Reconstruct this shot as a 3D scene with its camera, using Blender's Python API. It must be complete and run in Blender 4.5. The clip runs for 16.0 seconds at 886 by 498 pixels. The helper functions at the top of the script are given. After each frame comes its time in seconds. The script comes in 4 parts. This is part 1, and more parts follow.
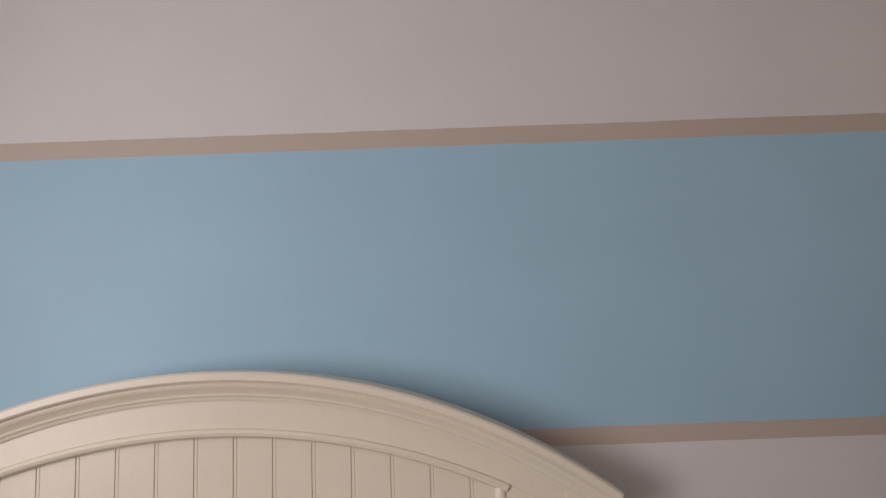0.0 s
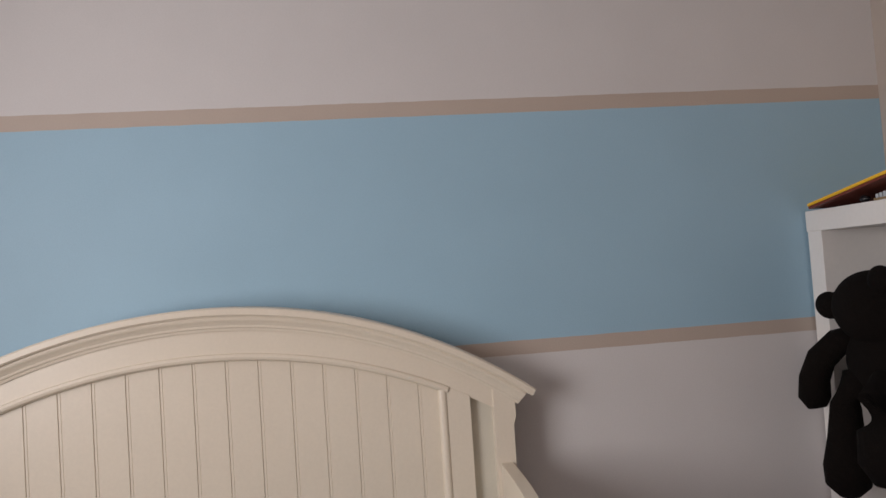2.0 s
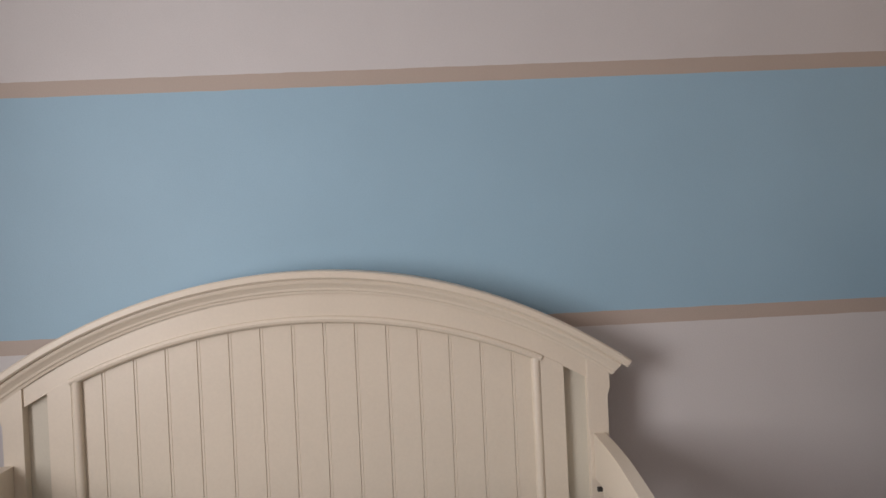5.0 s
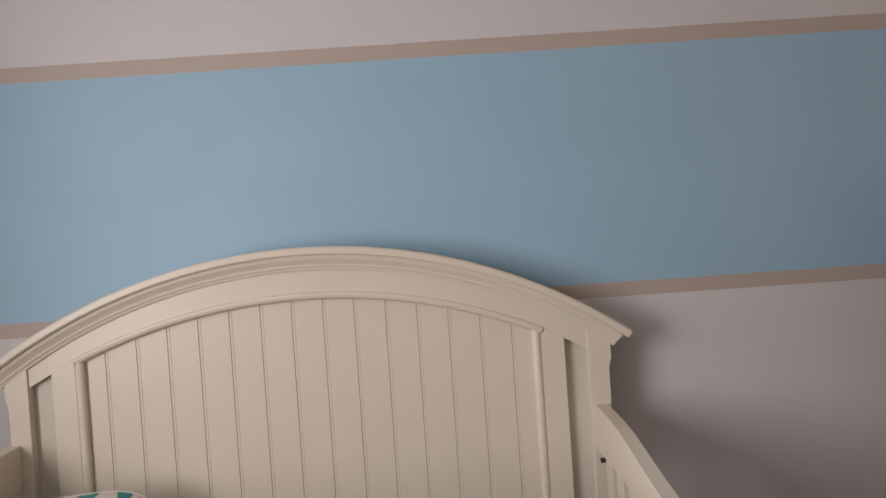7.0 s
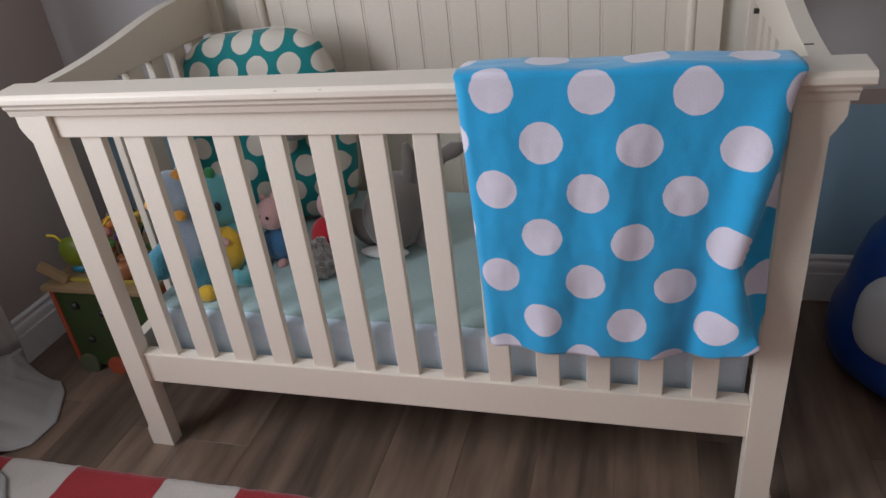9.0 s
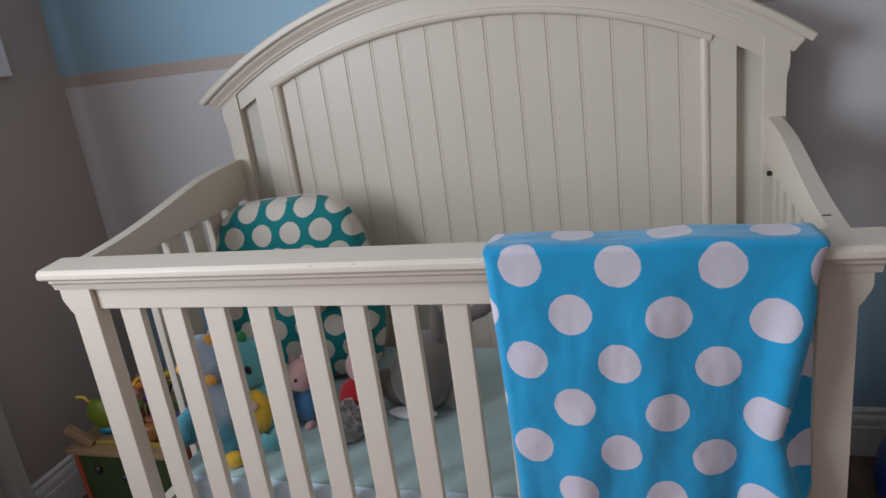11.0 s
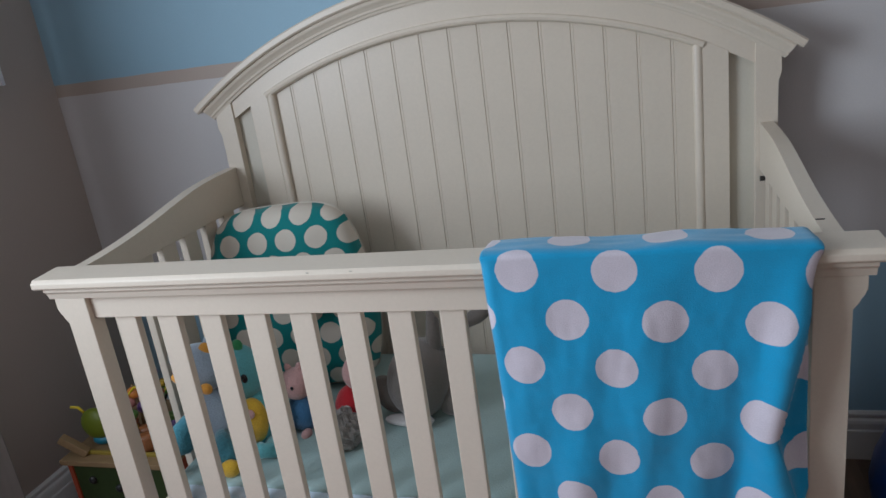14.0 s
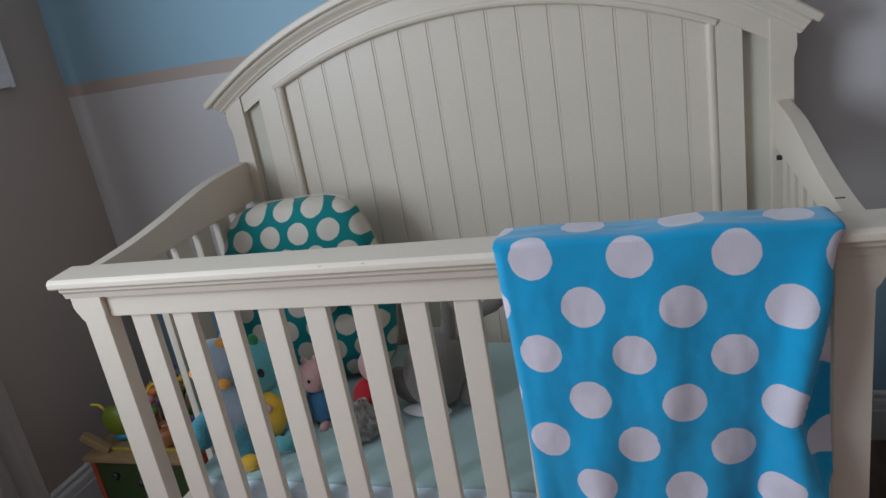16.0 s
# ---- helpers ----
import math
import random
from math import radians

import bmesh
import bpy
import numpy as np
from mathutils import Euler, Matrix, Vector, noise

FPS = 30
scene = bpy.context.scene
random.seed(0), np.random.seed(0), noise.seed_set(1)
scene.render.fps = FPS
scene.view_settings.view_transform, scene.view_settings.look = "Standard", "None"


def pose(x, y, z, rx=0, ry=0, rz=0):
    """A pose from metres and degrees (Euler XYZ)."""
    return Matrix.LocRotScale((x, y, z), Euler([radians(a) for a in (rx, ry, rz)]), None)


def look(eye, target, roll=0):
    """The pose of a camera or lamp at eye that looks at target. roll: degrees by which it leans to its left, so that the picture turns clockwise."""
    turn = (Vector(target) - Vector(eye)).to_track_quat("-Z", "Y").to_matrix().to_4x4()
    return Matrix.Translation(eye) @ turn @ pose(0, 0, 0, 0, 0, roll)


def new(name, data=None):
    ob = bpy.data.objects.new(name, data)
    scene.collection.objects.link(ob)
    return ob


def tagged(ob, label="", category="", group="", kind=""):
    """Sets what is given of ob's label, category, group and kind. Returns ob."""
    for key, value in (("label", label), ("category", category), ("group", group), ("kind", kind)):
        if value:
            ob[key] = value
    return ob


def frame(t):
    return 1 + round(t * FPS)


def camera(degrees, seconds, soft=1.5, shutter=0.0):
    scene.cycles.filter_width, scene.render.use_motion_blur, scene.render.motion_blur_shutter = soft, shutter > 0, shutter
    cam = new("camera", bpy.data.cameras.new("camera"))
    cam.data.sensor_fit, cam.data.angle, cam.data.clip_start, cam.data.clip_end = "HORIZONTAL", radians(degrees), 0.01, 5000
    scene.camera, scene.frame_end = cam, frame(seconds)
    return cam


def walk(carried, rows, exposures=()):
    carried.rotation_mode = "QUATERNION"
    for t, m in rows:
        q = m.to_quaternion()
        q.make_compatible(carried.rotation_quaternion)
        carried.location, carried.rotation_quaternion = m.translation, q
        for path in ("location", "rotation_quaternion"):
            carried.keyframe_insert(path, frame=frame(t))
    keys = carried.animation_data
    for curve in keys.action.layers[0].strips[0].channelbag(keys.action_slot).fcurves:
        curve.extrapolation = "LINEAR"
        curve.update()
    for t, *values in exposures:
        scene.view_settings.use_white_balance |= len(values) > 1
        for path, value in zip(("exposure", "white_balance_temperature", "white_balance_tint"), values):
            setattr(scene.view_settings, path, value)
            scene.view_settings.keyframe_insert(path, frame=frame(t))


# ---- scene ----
cam = camera(63.80, 16.0)
PATH = [
    (0.0, pose(0.4586, -1.4102, 1.4281, 97.477, 2.055, 0.045)),
    (0.5, pose(0.4483, -1.4682, 1.4327, 96.101, 1.944, -0.806)),
    (1.0, pose(0.4000, -1.5708, 1.4021, 96.468, 4.612, -0.921)),
    (1.5, pose(0.3508, -1.6840, 1.4174, 93.391, 5.236, -5.180)),
    (2.0, pose(0.3590, -1.7552, 1.4224, 92.333, 3.891, -7.124)),
    (2.5, pose(0.3491, -1.7352, 1.4213, 90.954, 4.093, -5.404)),
    (3.0, pose(0.2950, -1.7343, 1.4630, 90.336, 4.738, -3.087)),
    (3.5, pose(0.2776, -1.7360, 1.4385, 92.706, 4.217, -0.661)),
    (4.0, pose(0.2509, -1.7421, 1.4443, 90.722, 3.287, -2.161)),
    (4.5, pose(0.2633, -1.7363, 1.4439, 89.693, 2.626, -2.284)),
    (7.0, pose(0.3135, -1.7318, 1.3855, 89.188, 3.881, -1.072)),
    (7.5, pose(0.3700, -1.7469, 1.3537, 82.852, 2.687, 6.170)),
    (8.0, pose(0.4107, -1.7881, 1.3011, 73.898, 3.736, 10.436)),
    (8.5, pose(0.4339, -1.8005, 1.2404, 62.818, 5.745, 15.175)),
    (9.0, pose(0.4510, -1.8039, 1.2160, 60.668, 5.924, 14.156)),
    (9.5, pose(0.4532, -1.7948, 1.2255, 61.984, 6.504, 13.962)),
    (10.0, pose(0.4492, -1.7951, 1.2654, 67.074, 8.223, 14.944)),
    (12.5, pose(0.4272, -1.8021, 1.2861, 72.952, 6.679, 15.394)),
    (13.0, pose(0.4261, -1.7960, 1.2871, 73.339, 7.509, 15.504)),
    (13.5, pose(0.4305, -1.7949, 1.2835, 72.987, 7.556, 15.483)),
    (14.0, pose(0.4330, -1.8032, 1.2802, 72.108, 7.546, 14.623)),
    (14.5, pose(0.4401, -1.7998, 1.2757, 71.484, 8.610, 14.064)),
    (15.0, pose(0.4433, -1.7917, 1.2718, 70.269, 9.501, 13.044)),
    (15.5, pose(0.4362, -1.7861, 1.2772, 70.306, 9.524, 13.506)),
    (16.0, pose(0.4335, -1.7908, 1.2787, 71.260, 9.377, 15.272)),
]
walk(cam, PATH, [(0.0, -0.26, 6500, 11), (7.0, -0.28, 6500, 11), (7.5, -0.36, 6480, 11), (8.0, -0.27, 6350, 10), (8.5, -0.29, 5950, 8), (9.0, -0.29, 5720, 7), (12.5, -0.51, 5540, 4), (16.0, -0.53, 5380, 1)])

# ---- world and light ----
world = bpy.data.worlds.new("world")
scene.world = world
world.use_nodes = True
wn = world.node_tree.nodes
sky = wn.new("ShaderNodeTexSky")
sky.sky_type = 'NISHITA'
sky.sun_disc = False
sky.sun_elevation, sky.sun_rotation = radians(35), radians(250)
wn["Background"].inputs["Strength"].default_value = 0.08
world.node_tree.links.new(sky.outputs["Color"], wn["Background"].inputs["Color"])

X_LEFT, X_RIGHT, Y_BACK, Y_FRONT, Z_FLOOR, Z_TOP = -1.36, 1.903, 0.1165, -4.0, -0.029, 2.5
WIN_Y0, WIN_Y1, WIN_Z0, WIN_Z1 = -2.42, -1.20, 0.92, 2.05


def area_lamp(name, m, sx, sy, watts, colour):
    data = bpy.data.lights.new(name, "AREA")
    data.shape, data.size, data.size_y = "RECTANGLE", sx, sy
    data.energy, data.color = watts, colour
    ob = new(name, data)
    ob.matrix_world = m
    return ob


area_lamp("window_daylight", look((X_LEFT - 0.004, (WIN_Y0 + WIN_Y1) / 2, (WIN_Z0 + WIN_Z1) / 2), (0.0, (WIN_Y0 + WIN_Y1) / 2, (WIN_Z0 + WIN_Z1) / 2)),
          1.18, 1.09, 62, (1.0, 0.955, 0.965))


# ---- materials ----
def node_mat(name, rough=0.6, metal=0.0, sheen=0.0):
    m = bpy.data.materials.new(name)
    m.use_nodes = True
    b = m.node_tree.nodes["Principled BSDF"]
    b.inputs["Roughness"].default_value = rough
    b.inputs["Metallic"].default_value = metal
    if sheen:
        b.inputs["Sheen Weight"].default_value = sheen
        b.inputs["Sheen Roughness"].default_value = 0.5
    return m, m.node_tree.nodes, m.node_tree.links, b


def vary(nodes, links, b, base, amount, scale, fine, bump, coord="Object", source=None, stretch=(1, 1, 1)):
    """Base colour with broad and fine variation, and a fine relief."""
    tc = nodes.new("ShaderNodeTexCoord")
    mp = nodes.new("ShaderNodeMapping")
    mp.inputs["Scale"].default_value = stretch
    links.new(tc.outputs[coord], mp.inputs["Vector"])
    n1, n2 = nodes.new("ShaderNodeTexNoise"), nodes.new("ShaderNodeTexNoise")
    n1.inputs["Scale"].default_value, n2.inputs["Scale"].default_value = scale, fine
    n1.inputs["Detail"].default_value, n2.inputs["Detail"].default_value = 4, 3
    for n in (n1, n2):
        links.new(mp.outputs["Vector"], n.inputs["Vector"])
    add = nodes.new("ShaderNodeMath")
    add.operation = "ADD"
    links.new(n1.outputs["Fac"], add.inputs[0])
    links.new(n2.outputs["Fac"], add.inputs[1])
    rng = nodes.new("ShaderNodeMapRange")
    rng.inputs["From Min"].default_value, rng.inputs["From Max"].default_value = 0.6, 1.4
    rng.inputs["To Min"].default_value, rng.inputs["To Max"].default_value = 1 - amount, 1 + amount
    links.new(add.outputs[0], rng.inputs["Value"])
    mul = nodes.new("ShaderNodeVectorMath")
    mul.operation = "SCALE"
    if source is None:
        mul.inputs[0].default_value = base
    else:
        links.new(source, mul.inputs[0])
    links.new(rng.outputs["Result"], mul.inputs["Scale"])
    links.new(mul.outputs["Vector"], b.inputs["Base Color"])
    if bump:
        bp = nodes.new("ShaderNodeBump")
        bp.inputs["Strength"].default_value = bump
        bp.inputs["Distance"].default_value = 0.002
        links.new(n2.outputs["Fac"], bp.inputs["Height"])
        links.new(bp.outputs["Normal"], b.inputs["Normal"])
    return mp


def plain(name, base, rough=0.6, amount=0.06, scale=6, fine=180, bump=0.15, metal=0.0, sheen=0.0):
    m, n, l, b = node_mat(name, rough, metal, sheen)
    vary(n, l, b, base, amount, scale, fine, bump)
    return m


def mix_by(nodes, links, fac, a, c):
    mx = nodes.new("ShaderNodeMix")
    mx.data_type = "RGBA"
    for sock, val in ((mx.inputs["A"], a), (mx.inputs["B"], c)):
        if isinstance(val, tuple):
            sock.default_value = (*val, 1)
        else:
            links.new(val, sock)
    links.new(fac, mx.inputs["Factor"])
    return mx.outputs["Result"]


WHITE_WALL, BLUE_WALL, TAN_WALL = (0.60, 0.575, 0.568), (0.31, 0.475, 0.59), (0.455, 0.375, 0.32)


def striped_wall():
    """Blue and off-white bands with narrow tan stripes between, their taped edges slightly uneven."""
    m, n, l, b = node_mat("striped_wall_paint", 0.55)
    geo = n.new("ShaderNodeNewGeometry")
    sep = n.new("ShaderNodeSeparateXYZ")
    l.new(geo.outputs["Position"], sep.inputs[0])
    wob = n.new("ShaderNodeTexNoise")
    wob.inputs["Scale"].default_value = 14
    l.new(geo.outputs["Position"], wob.inputs["Vector"])
    k = n.new("ShaderNodeMath")
    k.operation = "MULTIPLY_ADD"
    l.new(wob.outputs["Fac"], k.inputs[0])
    k.inputs[1].default_value = 0.004
    l.new(sep.outputs["Z"], k.inputs[2])
    col = BLUE_WALL
    for z, c in ((0.554, TAN_WALL), (0.593, WHITE_WALL), (1.2045, TAN_WALL), (1.242, BLUE_WALL), (1.857, TAN_WALL), (1.897, WHITE_WALL)):
        st = n.new("ShaderNodeMath")
        st.operation = "GREATER_THAN"
        l.new(k.outputs[0], st.inputs[0])
        st.inputs[1].default_value = z + 0.002
        col = mix_by(n, l, st.outputs[0], col, c)
    vary(n, l, b, None, 0.045, 3.5, 240, 0.22, "Object", col)
    return m


M_WALL = striped_wall()
M_GREIGE = plain("greige_wall_paint", (0.43, 0.37, 0.325), 0.6, 0.03, 2.5, 260, 0.12)
M_CEIL = plain("ceiling_paint", (0.75, 0.74, 0.72), 0.8, 0.03, 3, 200, 0.2)
M_TRIM = plain("white_trim_paint", (0.74, 0.73, 0.71), 0.4, 0.04, 4, 120, 0.08)
M_CRIB = plain("cream_crib_paint", (0.69, 0.608, 0.497), 0.38, 0.035, 5, 140, 0.06)
M_WHITE = plain("white_laminate", (0.75, 0.72, 0.69), 0.45, 0.03, 4, 90, 0.04)


def floor_mat():
    m, n, l, b = node_mat("grey_brown_vinyl_plank", 0.42)
    info = n.new("ShaderNodeObjectInfo")
    tc = n.new("ShaderNodeTexCoord")
    ad = n.new("ShaderNodeVectorMath")
    ad.operation = "ADD"
    l.new(tc.outputs["Object"], ad.inputs[0])
    sc = n.new("ShaderNodeVectorMath")
    sc.operation = "SCALE"
    sc.inputs[0].default_value = (7, 13, 3)
    l.new(info.outputs["Random"], sc.inputs["Scale"])
    l.new(sc.outputs["Vector"], ad.inputs[1])
    mp = n.new("ShaderNodeMapping")
    mp.inputs["Scale"].default_value = (9, 1.0, 8)
    l.new(ad.outputs["Vector"], mp.inputs["Vector"])
    g = n.new("ShaderNodeTexNoise")
    g.inputs["Scale"].default_value, g.inputs["Detail"].default_value, g.inputs["Roughness"].default_value = 2.0, 7, 0.55
    l.new(mp.outputs["Vector"], g.inputs["Vector"])
    rp = n.new("ShaderNodeValToRGB")
    rp.color_ramp.elements[0].position, rp.color_ramp.elements[0].color = 0.28, (0.062, 0.042, 0.029, 1)
    rp.color_ramp.elements[1].position, rp.color_ramp.elements[1].color = 0.74, (0.215, 0.146, 0.100, 1)
    l.new(g.outputs["Fac"], rp.inputs["Fac"])
    mr = n.new("ShaderNodeMapRange")
    mr.inputs["To Min"].default_value, mr.inputs["To Max"].default_value = 0.80, 1.22
    l.new(info.outputs["Random"], mr.inputs["Value"])
    mu = n.new("ShaderNodeVectorMath")
    mu.operation = "SCALE"
    l.new(rp.outputs["Color"], mu.inputs[0])
    l.new(mr.outputs["Result"], mu.inputs["Scale"])
    l.new(mu.outputs["Vector"], b.inputs["Base Color"])
    bp = n.new("ShaderNodeBump")
    bp.inputs["Strength"].default_value, bp.inputs["Distance"].default_value = 0.25, 0.002
    l.new(g.outputs["Fac"], bp.inputs["Height"])
    l.new(bp.outputs["Normal"], b.inputs["Normal"])
    return m


M_FLOOR = floor_mat()
M_SUBFLOOR = plain("dark_joint", (0.03, 0.024, 0.02), 0.9)


# ---- mesh helpers ----
def obj_from(name, bm, mat, smooth=False):
    me = bpy.data.meshes.new(name)
    bmesh.ops.recalc_face_normals(bm, faces=bm.faces)
    bm.to_mesh(me)
    bm.free()
    if mat:
        me.materials.append(mat)
    if smooth:
        for p in me.polygons:
            p.use_smooth = True
    return new(name, me)


def part(name, bm, mat, parent, label="", smooth=False):
    ob = obj_from(name, bm, mat, smooth)
    ob.parent = parent
    ob.matrix_parent_inverse = parent.matrix_world.inverted()
    if label:
        tagged(ob, label)
    return ob


def thing(name, x, y, z, label, category, group="", kind=""):
    e = new(name)
    e.matrix_world = pose(x, y, z)
    bpy.context.view_layer.update()
    return tagged(e, label, category, group, kind)


def box(x0, x1, y0, y1, z0, z1, bevel=0.0, seg=2, bm=None):
    own = bm is None
    b = bmesh.new()
    bmesh.ops.create_cube(b, size=1.0)
    for v in b.verts:
        v.co = Vector((x0 + (v.co.x + 0.5) * (x1 - x0), y0 + (v.co.y + 0.5) * (y1 - y0), z0 + (v.co.z + 0.5) * (z1 - z0)))
    if bevel:
        bmesh.ops.bevel(b, geom=b.edges[:], offset=bevel, segments=seg, affect="EDGES", profile=0.7)
    if own:
        return b
    me = bpy.data.meshes.new("tmp")
    b.to_mesh(me)
    b.free()
    bm.from_mesh(me)
    bpy.data.meshes.remove(me)
    return bm


def prism(pts, axis, a, c, bevel=0.0):
    """A closed outline, extruded along an axis from a to c."""
    b = bmesh.new()
    def put(p, d):
        u, v = p
        return {"x": (d, u, v), "y": (u, d, v), "z": (u, v, d)}[axis]
    lo = [b.verts.new(put(p, a)) for p in pts]
    hi = [b.verts.new(put(p, c)) for p in pts]
    b.faces.new(lo)
    b.faces.new(hi[::-1])
    n = len(pts)
    for i in range(n):
        b.faces.new((lo[i], hi[i], hi[(i + 1) % n], lo[(i + 1) % n]))
    if bevel:
        bmesh.ops.bevel(b, geom=b.edges[:], offset=bevel, segments=2, affect="EDGES", profile=0.7)
    return b


def sweep(rings, closed_ends=True):
    """Joins rings of equal length into a tube."""
    b = bmesh.new()
    vs = [[b.verts.new(p) for p in r] for r in rings]
    n = len(rings[0])
    for r0, r1 in zip(vs, vs[1:]):
        for i in range(n):
            b.faces.new((r0[i], r0[(i + 1) % n], r1[(i + 1) % n], r1[i]))
    if closed_ends:
        b.faces.new(vs[0][::-1])
        b.faces.new(vs[-1])
    return b


def tube(points, radius, seg=8, taper=None):
    rings = []
    pts = [Vector(p) for p in points]
    for i, p in enumerate(pts):
        d = (pts[min(i + 1, len(pts) - 1)] - pts[max(i - 1, 0)]).normalized()
        side = d.cross(Vector((0.31, 0.17, 0.94)))
        side.normalize()
        up = side.cross(d)
        r = radius * (taper[i] if taper else 1)
        rings.append([p + (side * math.cos(k * math.tau / seg) + up * math.sin(k * math.tau / seg)) * r for k in range(seg)])
    return sweep(rings)


def blob(centre, radii, turn=(0, 0, 0), rough=0.0, seg=20, rings=14, freq=9.0, square=0.0):
    """A rounded, slightly uneven stuffed form."""
    b = bmesh.new()
    bmesh.ops.create_uvsphere(b, u_segments=seg, v_segments=rings, radius=1.0)
    m = pose(*centre, *turn)
    for v in b.verts:
        c = v.co.copy()
        if square:
            f = (abs(c.x) ** (2 + square) + abs(c.y) ** (2 + square) + abs(c.z) ** (2 + square)) ** (-1 / (2 + square))
            c = c * f
        p = Vector((c.x * radii[0], c.y * radii[1], c.z * radii[2]))
        if rough:
            p *= 1 + rough * noise.noise(p * freq + Vector(centre) * 7)
        v.co = m @ p
    return b


def lathe(profile, centre, seg=28):
    """Turns (radius, height) pairs about an upright axis."""
    rings = [[Vector((centre[0] + r * math.cos(k * math.tau / seg), centre[1] + r * math.sin(k * math.tau / seg), centre[2] + h))
              for k in range(seg)] for r, h in profile]
    return sweep(rings)


def merged(*bms):
    out = bmesh.new()
    for b in bms:
        me = bpy.data.meshes.new("tmp")
        b.to_mesh(me)
        b.free()
        out.from_mesh(me)
        bpy.data.meshes.remove(me)
    return out


# ---- the room ----
T = 0.12
wall_back = tagged(obj_from("wall_back", box(X_LEFT - T, X_RIGHT + T, Y_BACK, Y_BACK + T, Z_FLOOR - 0.05, Z_TOP), M_WALL),
                   "nursery wall painted in blue and off-white bands with tan stripes", "wall", kind="structure")
tagged(obj_from("wall_right", box(X_RIGHT, X_RIGHT + T, Y_FRONT, Y_BACK, Z_FLOOR - 0.05, Z_TOP), M_GREIGE), "plain greige painted wall", "wall", kind="structure")
tagged(obj_from("wall_front", box(X_LEFT - T, X_RIGHT + T, Y_FRONT - T, Y_FRONT, Z_FLOOR - 0.05, Z_TOP), M_GREIGE), "plain greige painted wall", "wall", kind="structure")
tagged(obj_from("wall_left", merged(
    box(X_LEFT - T, X_LEFT, Y_FRONT, WIN_Y0, Z_FLOOR - 0.05, Z_TOP), box(X_LEFT - T, X_LEFT, WIN_Y1, Y_BACK, Z_FLOOR - 0.05, Z_TOP),
    box(X_LEFT - T, X_LEFT, WIN_Y0, WIN_Y1, Z_FLOOR - 0.05, WIN_Z0), box(X_LEFT - T, X_LEFT, WIN_Y0, WIN_Y1, WIN_Z1, Z_TOP)), M_GREIGE),
    "greige painted wall with a window opening", "wall", kind="structure")
tagged(obj_from("ceiling", box(X_LEFT - T, X_RIGHT + T, Y_FRONT - T, Y_BACK + T, Z_TOP, Z_TOP + 0.1), M_CEIL), "plain white ceiling", "ceiling", kind="structure")
floor = tagged(obj_from("floor", box(X_LEFT - T, X_RIGHT + T, Y_FRONT - T, Y_BACK + T, Z_FLOOR - 0.1, Z_FLOOR - 0.004), M_SUBFLOOR),
               "grey-brown wood-look plank floor", "floor", kind="structure")


def skirting(name, axis, at, a, c, out):
    """Tall moulded baseboard along a wall; out is the way into the room."""
    prof = [(0, 0), (0.016, 0), (0.016, 0.090), (0.0135, 0.094), (0.0135, 0.112), (0.0115, 0.120), (0.0065, 0.126), (0.0065, 0.131), (0.010, 0.134), (0.010, 0.140), (0.006, 0.145), (0.0, 0.147)]
    if axis == "x":
        b = prism([(at + out * u, Z_FLOOR + v) for u, v in prof], "x", a, c)
    else:
        b = prism([(at + out * u, Z_FLOOR + v) for u, v in prof], "y", a, c)
    tagged(obj_from(name, b, M_TRIM), "white moulded baseboard along the wall", "baseboard", kind="structure")


skirting("baseboard_back", "x", Y_BACK, X_LEFT, X_RIGHT, -1)
skirting("baseboard_left", "y", X_LEFT, Y_FRONT, Y_BACK - 0.017, 1)
skirting("baseboard_right", "y", X_RIGHT, Y_FRONT, Y_BACK - 0.017, -1)

# window in the left wall, with its casing
window = tagged(obj_from("window_1", merged(
    box(X_LEFT - 0.10, X_LEFT - 0.05, WIN_Y0, WIN_Y0 + 0.05, WIN_Z0, WIN_Z1), box(X_LEFT - 0.10, X_LEFT - 0.05, WIN_Y1 - 0.05, WIN_Y1, WIN_Z0, WIN_Z1),
    box(X_LEFT - 0.10, X_LEFT - 0.05, WIN_Y0 + 0.05, WIN_Y1 - 0.05, WIN_Z0, WIN_Z0 + 0.05), box(X_LEFT - 0.10, X_LEFT - 0.05, WIN_Y0 + 0.05, WIN_Y1 - 0.05, WIN_Z1 - 0.05, WIN_Z1)), M_TRIM),
    "white window frame letting daylight in", "window", kind="structure")
part("window_sill", box(X_LEFT - 0.05, X_LEFT + 0.04, WIN_Y0 - 0.06, WIN_Y1 + 0.06, WIN_Z0 - 0.03, WIN_Z0, 0.004), M_TRIM, window)

# ---- crib ----
crib = thing("crib", 0, -0.34, Z_FLOOR, "cream painted wooden crib with an arched beadboard headboard", "crib")
ARC_R, ARC_TOP = 1.35, 1.388
PAN_R, PAN_TOP = 1.39, 1.271
Y_HEAD = 0.014


def arc_top(x, down=0.0):
    r = ARC_R - down
    return ARC_TOP - ARC_R + math.sqrt(max(r * r - x * x, 0))


def panel_top(x, down=0.0):
    r = PAN_R - down
    return PAN_TOP - PAN_R + math.sqrt(r * r - x * x)


def arc_sweep(profile, radius, top, half, steps=48):
    """Sweeps (y, depth below the arc) along the headboard's arc."""
    rings = []
    lim = math.asin(half / radius)
    for i in range(steps + 1):
        a = -lim + 2 * lim * i / steps
        rings.append([Vector(((radius - d) * math.sin(a), y, top - radius + (radius - d) * math.cos(a))) for y, d in profile])
    return sweep(rings)


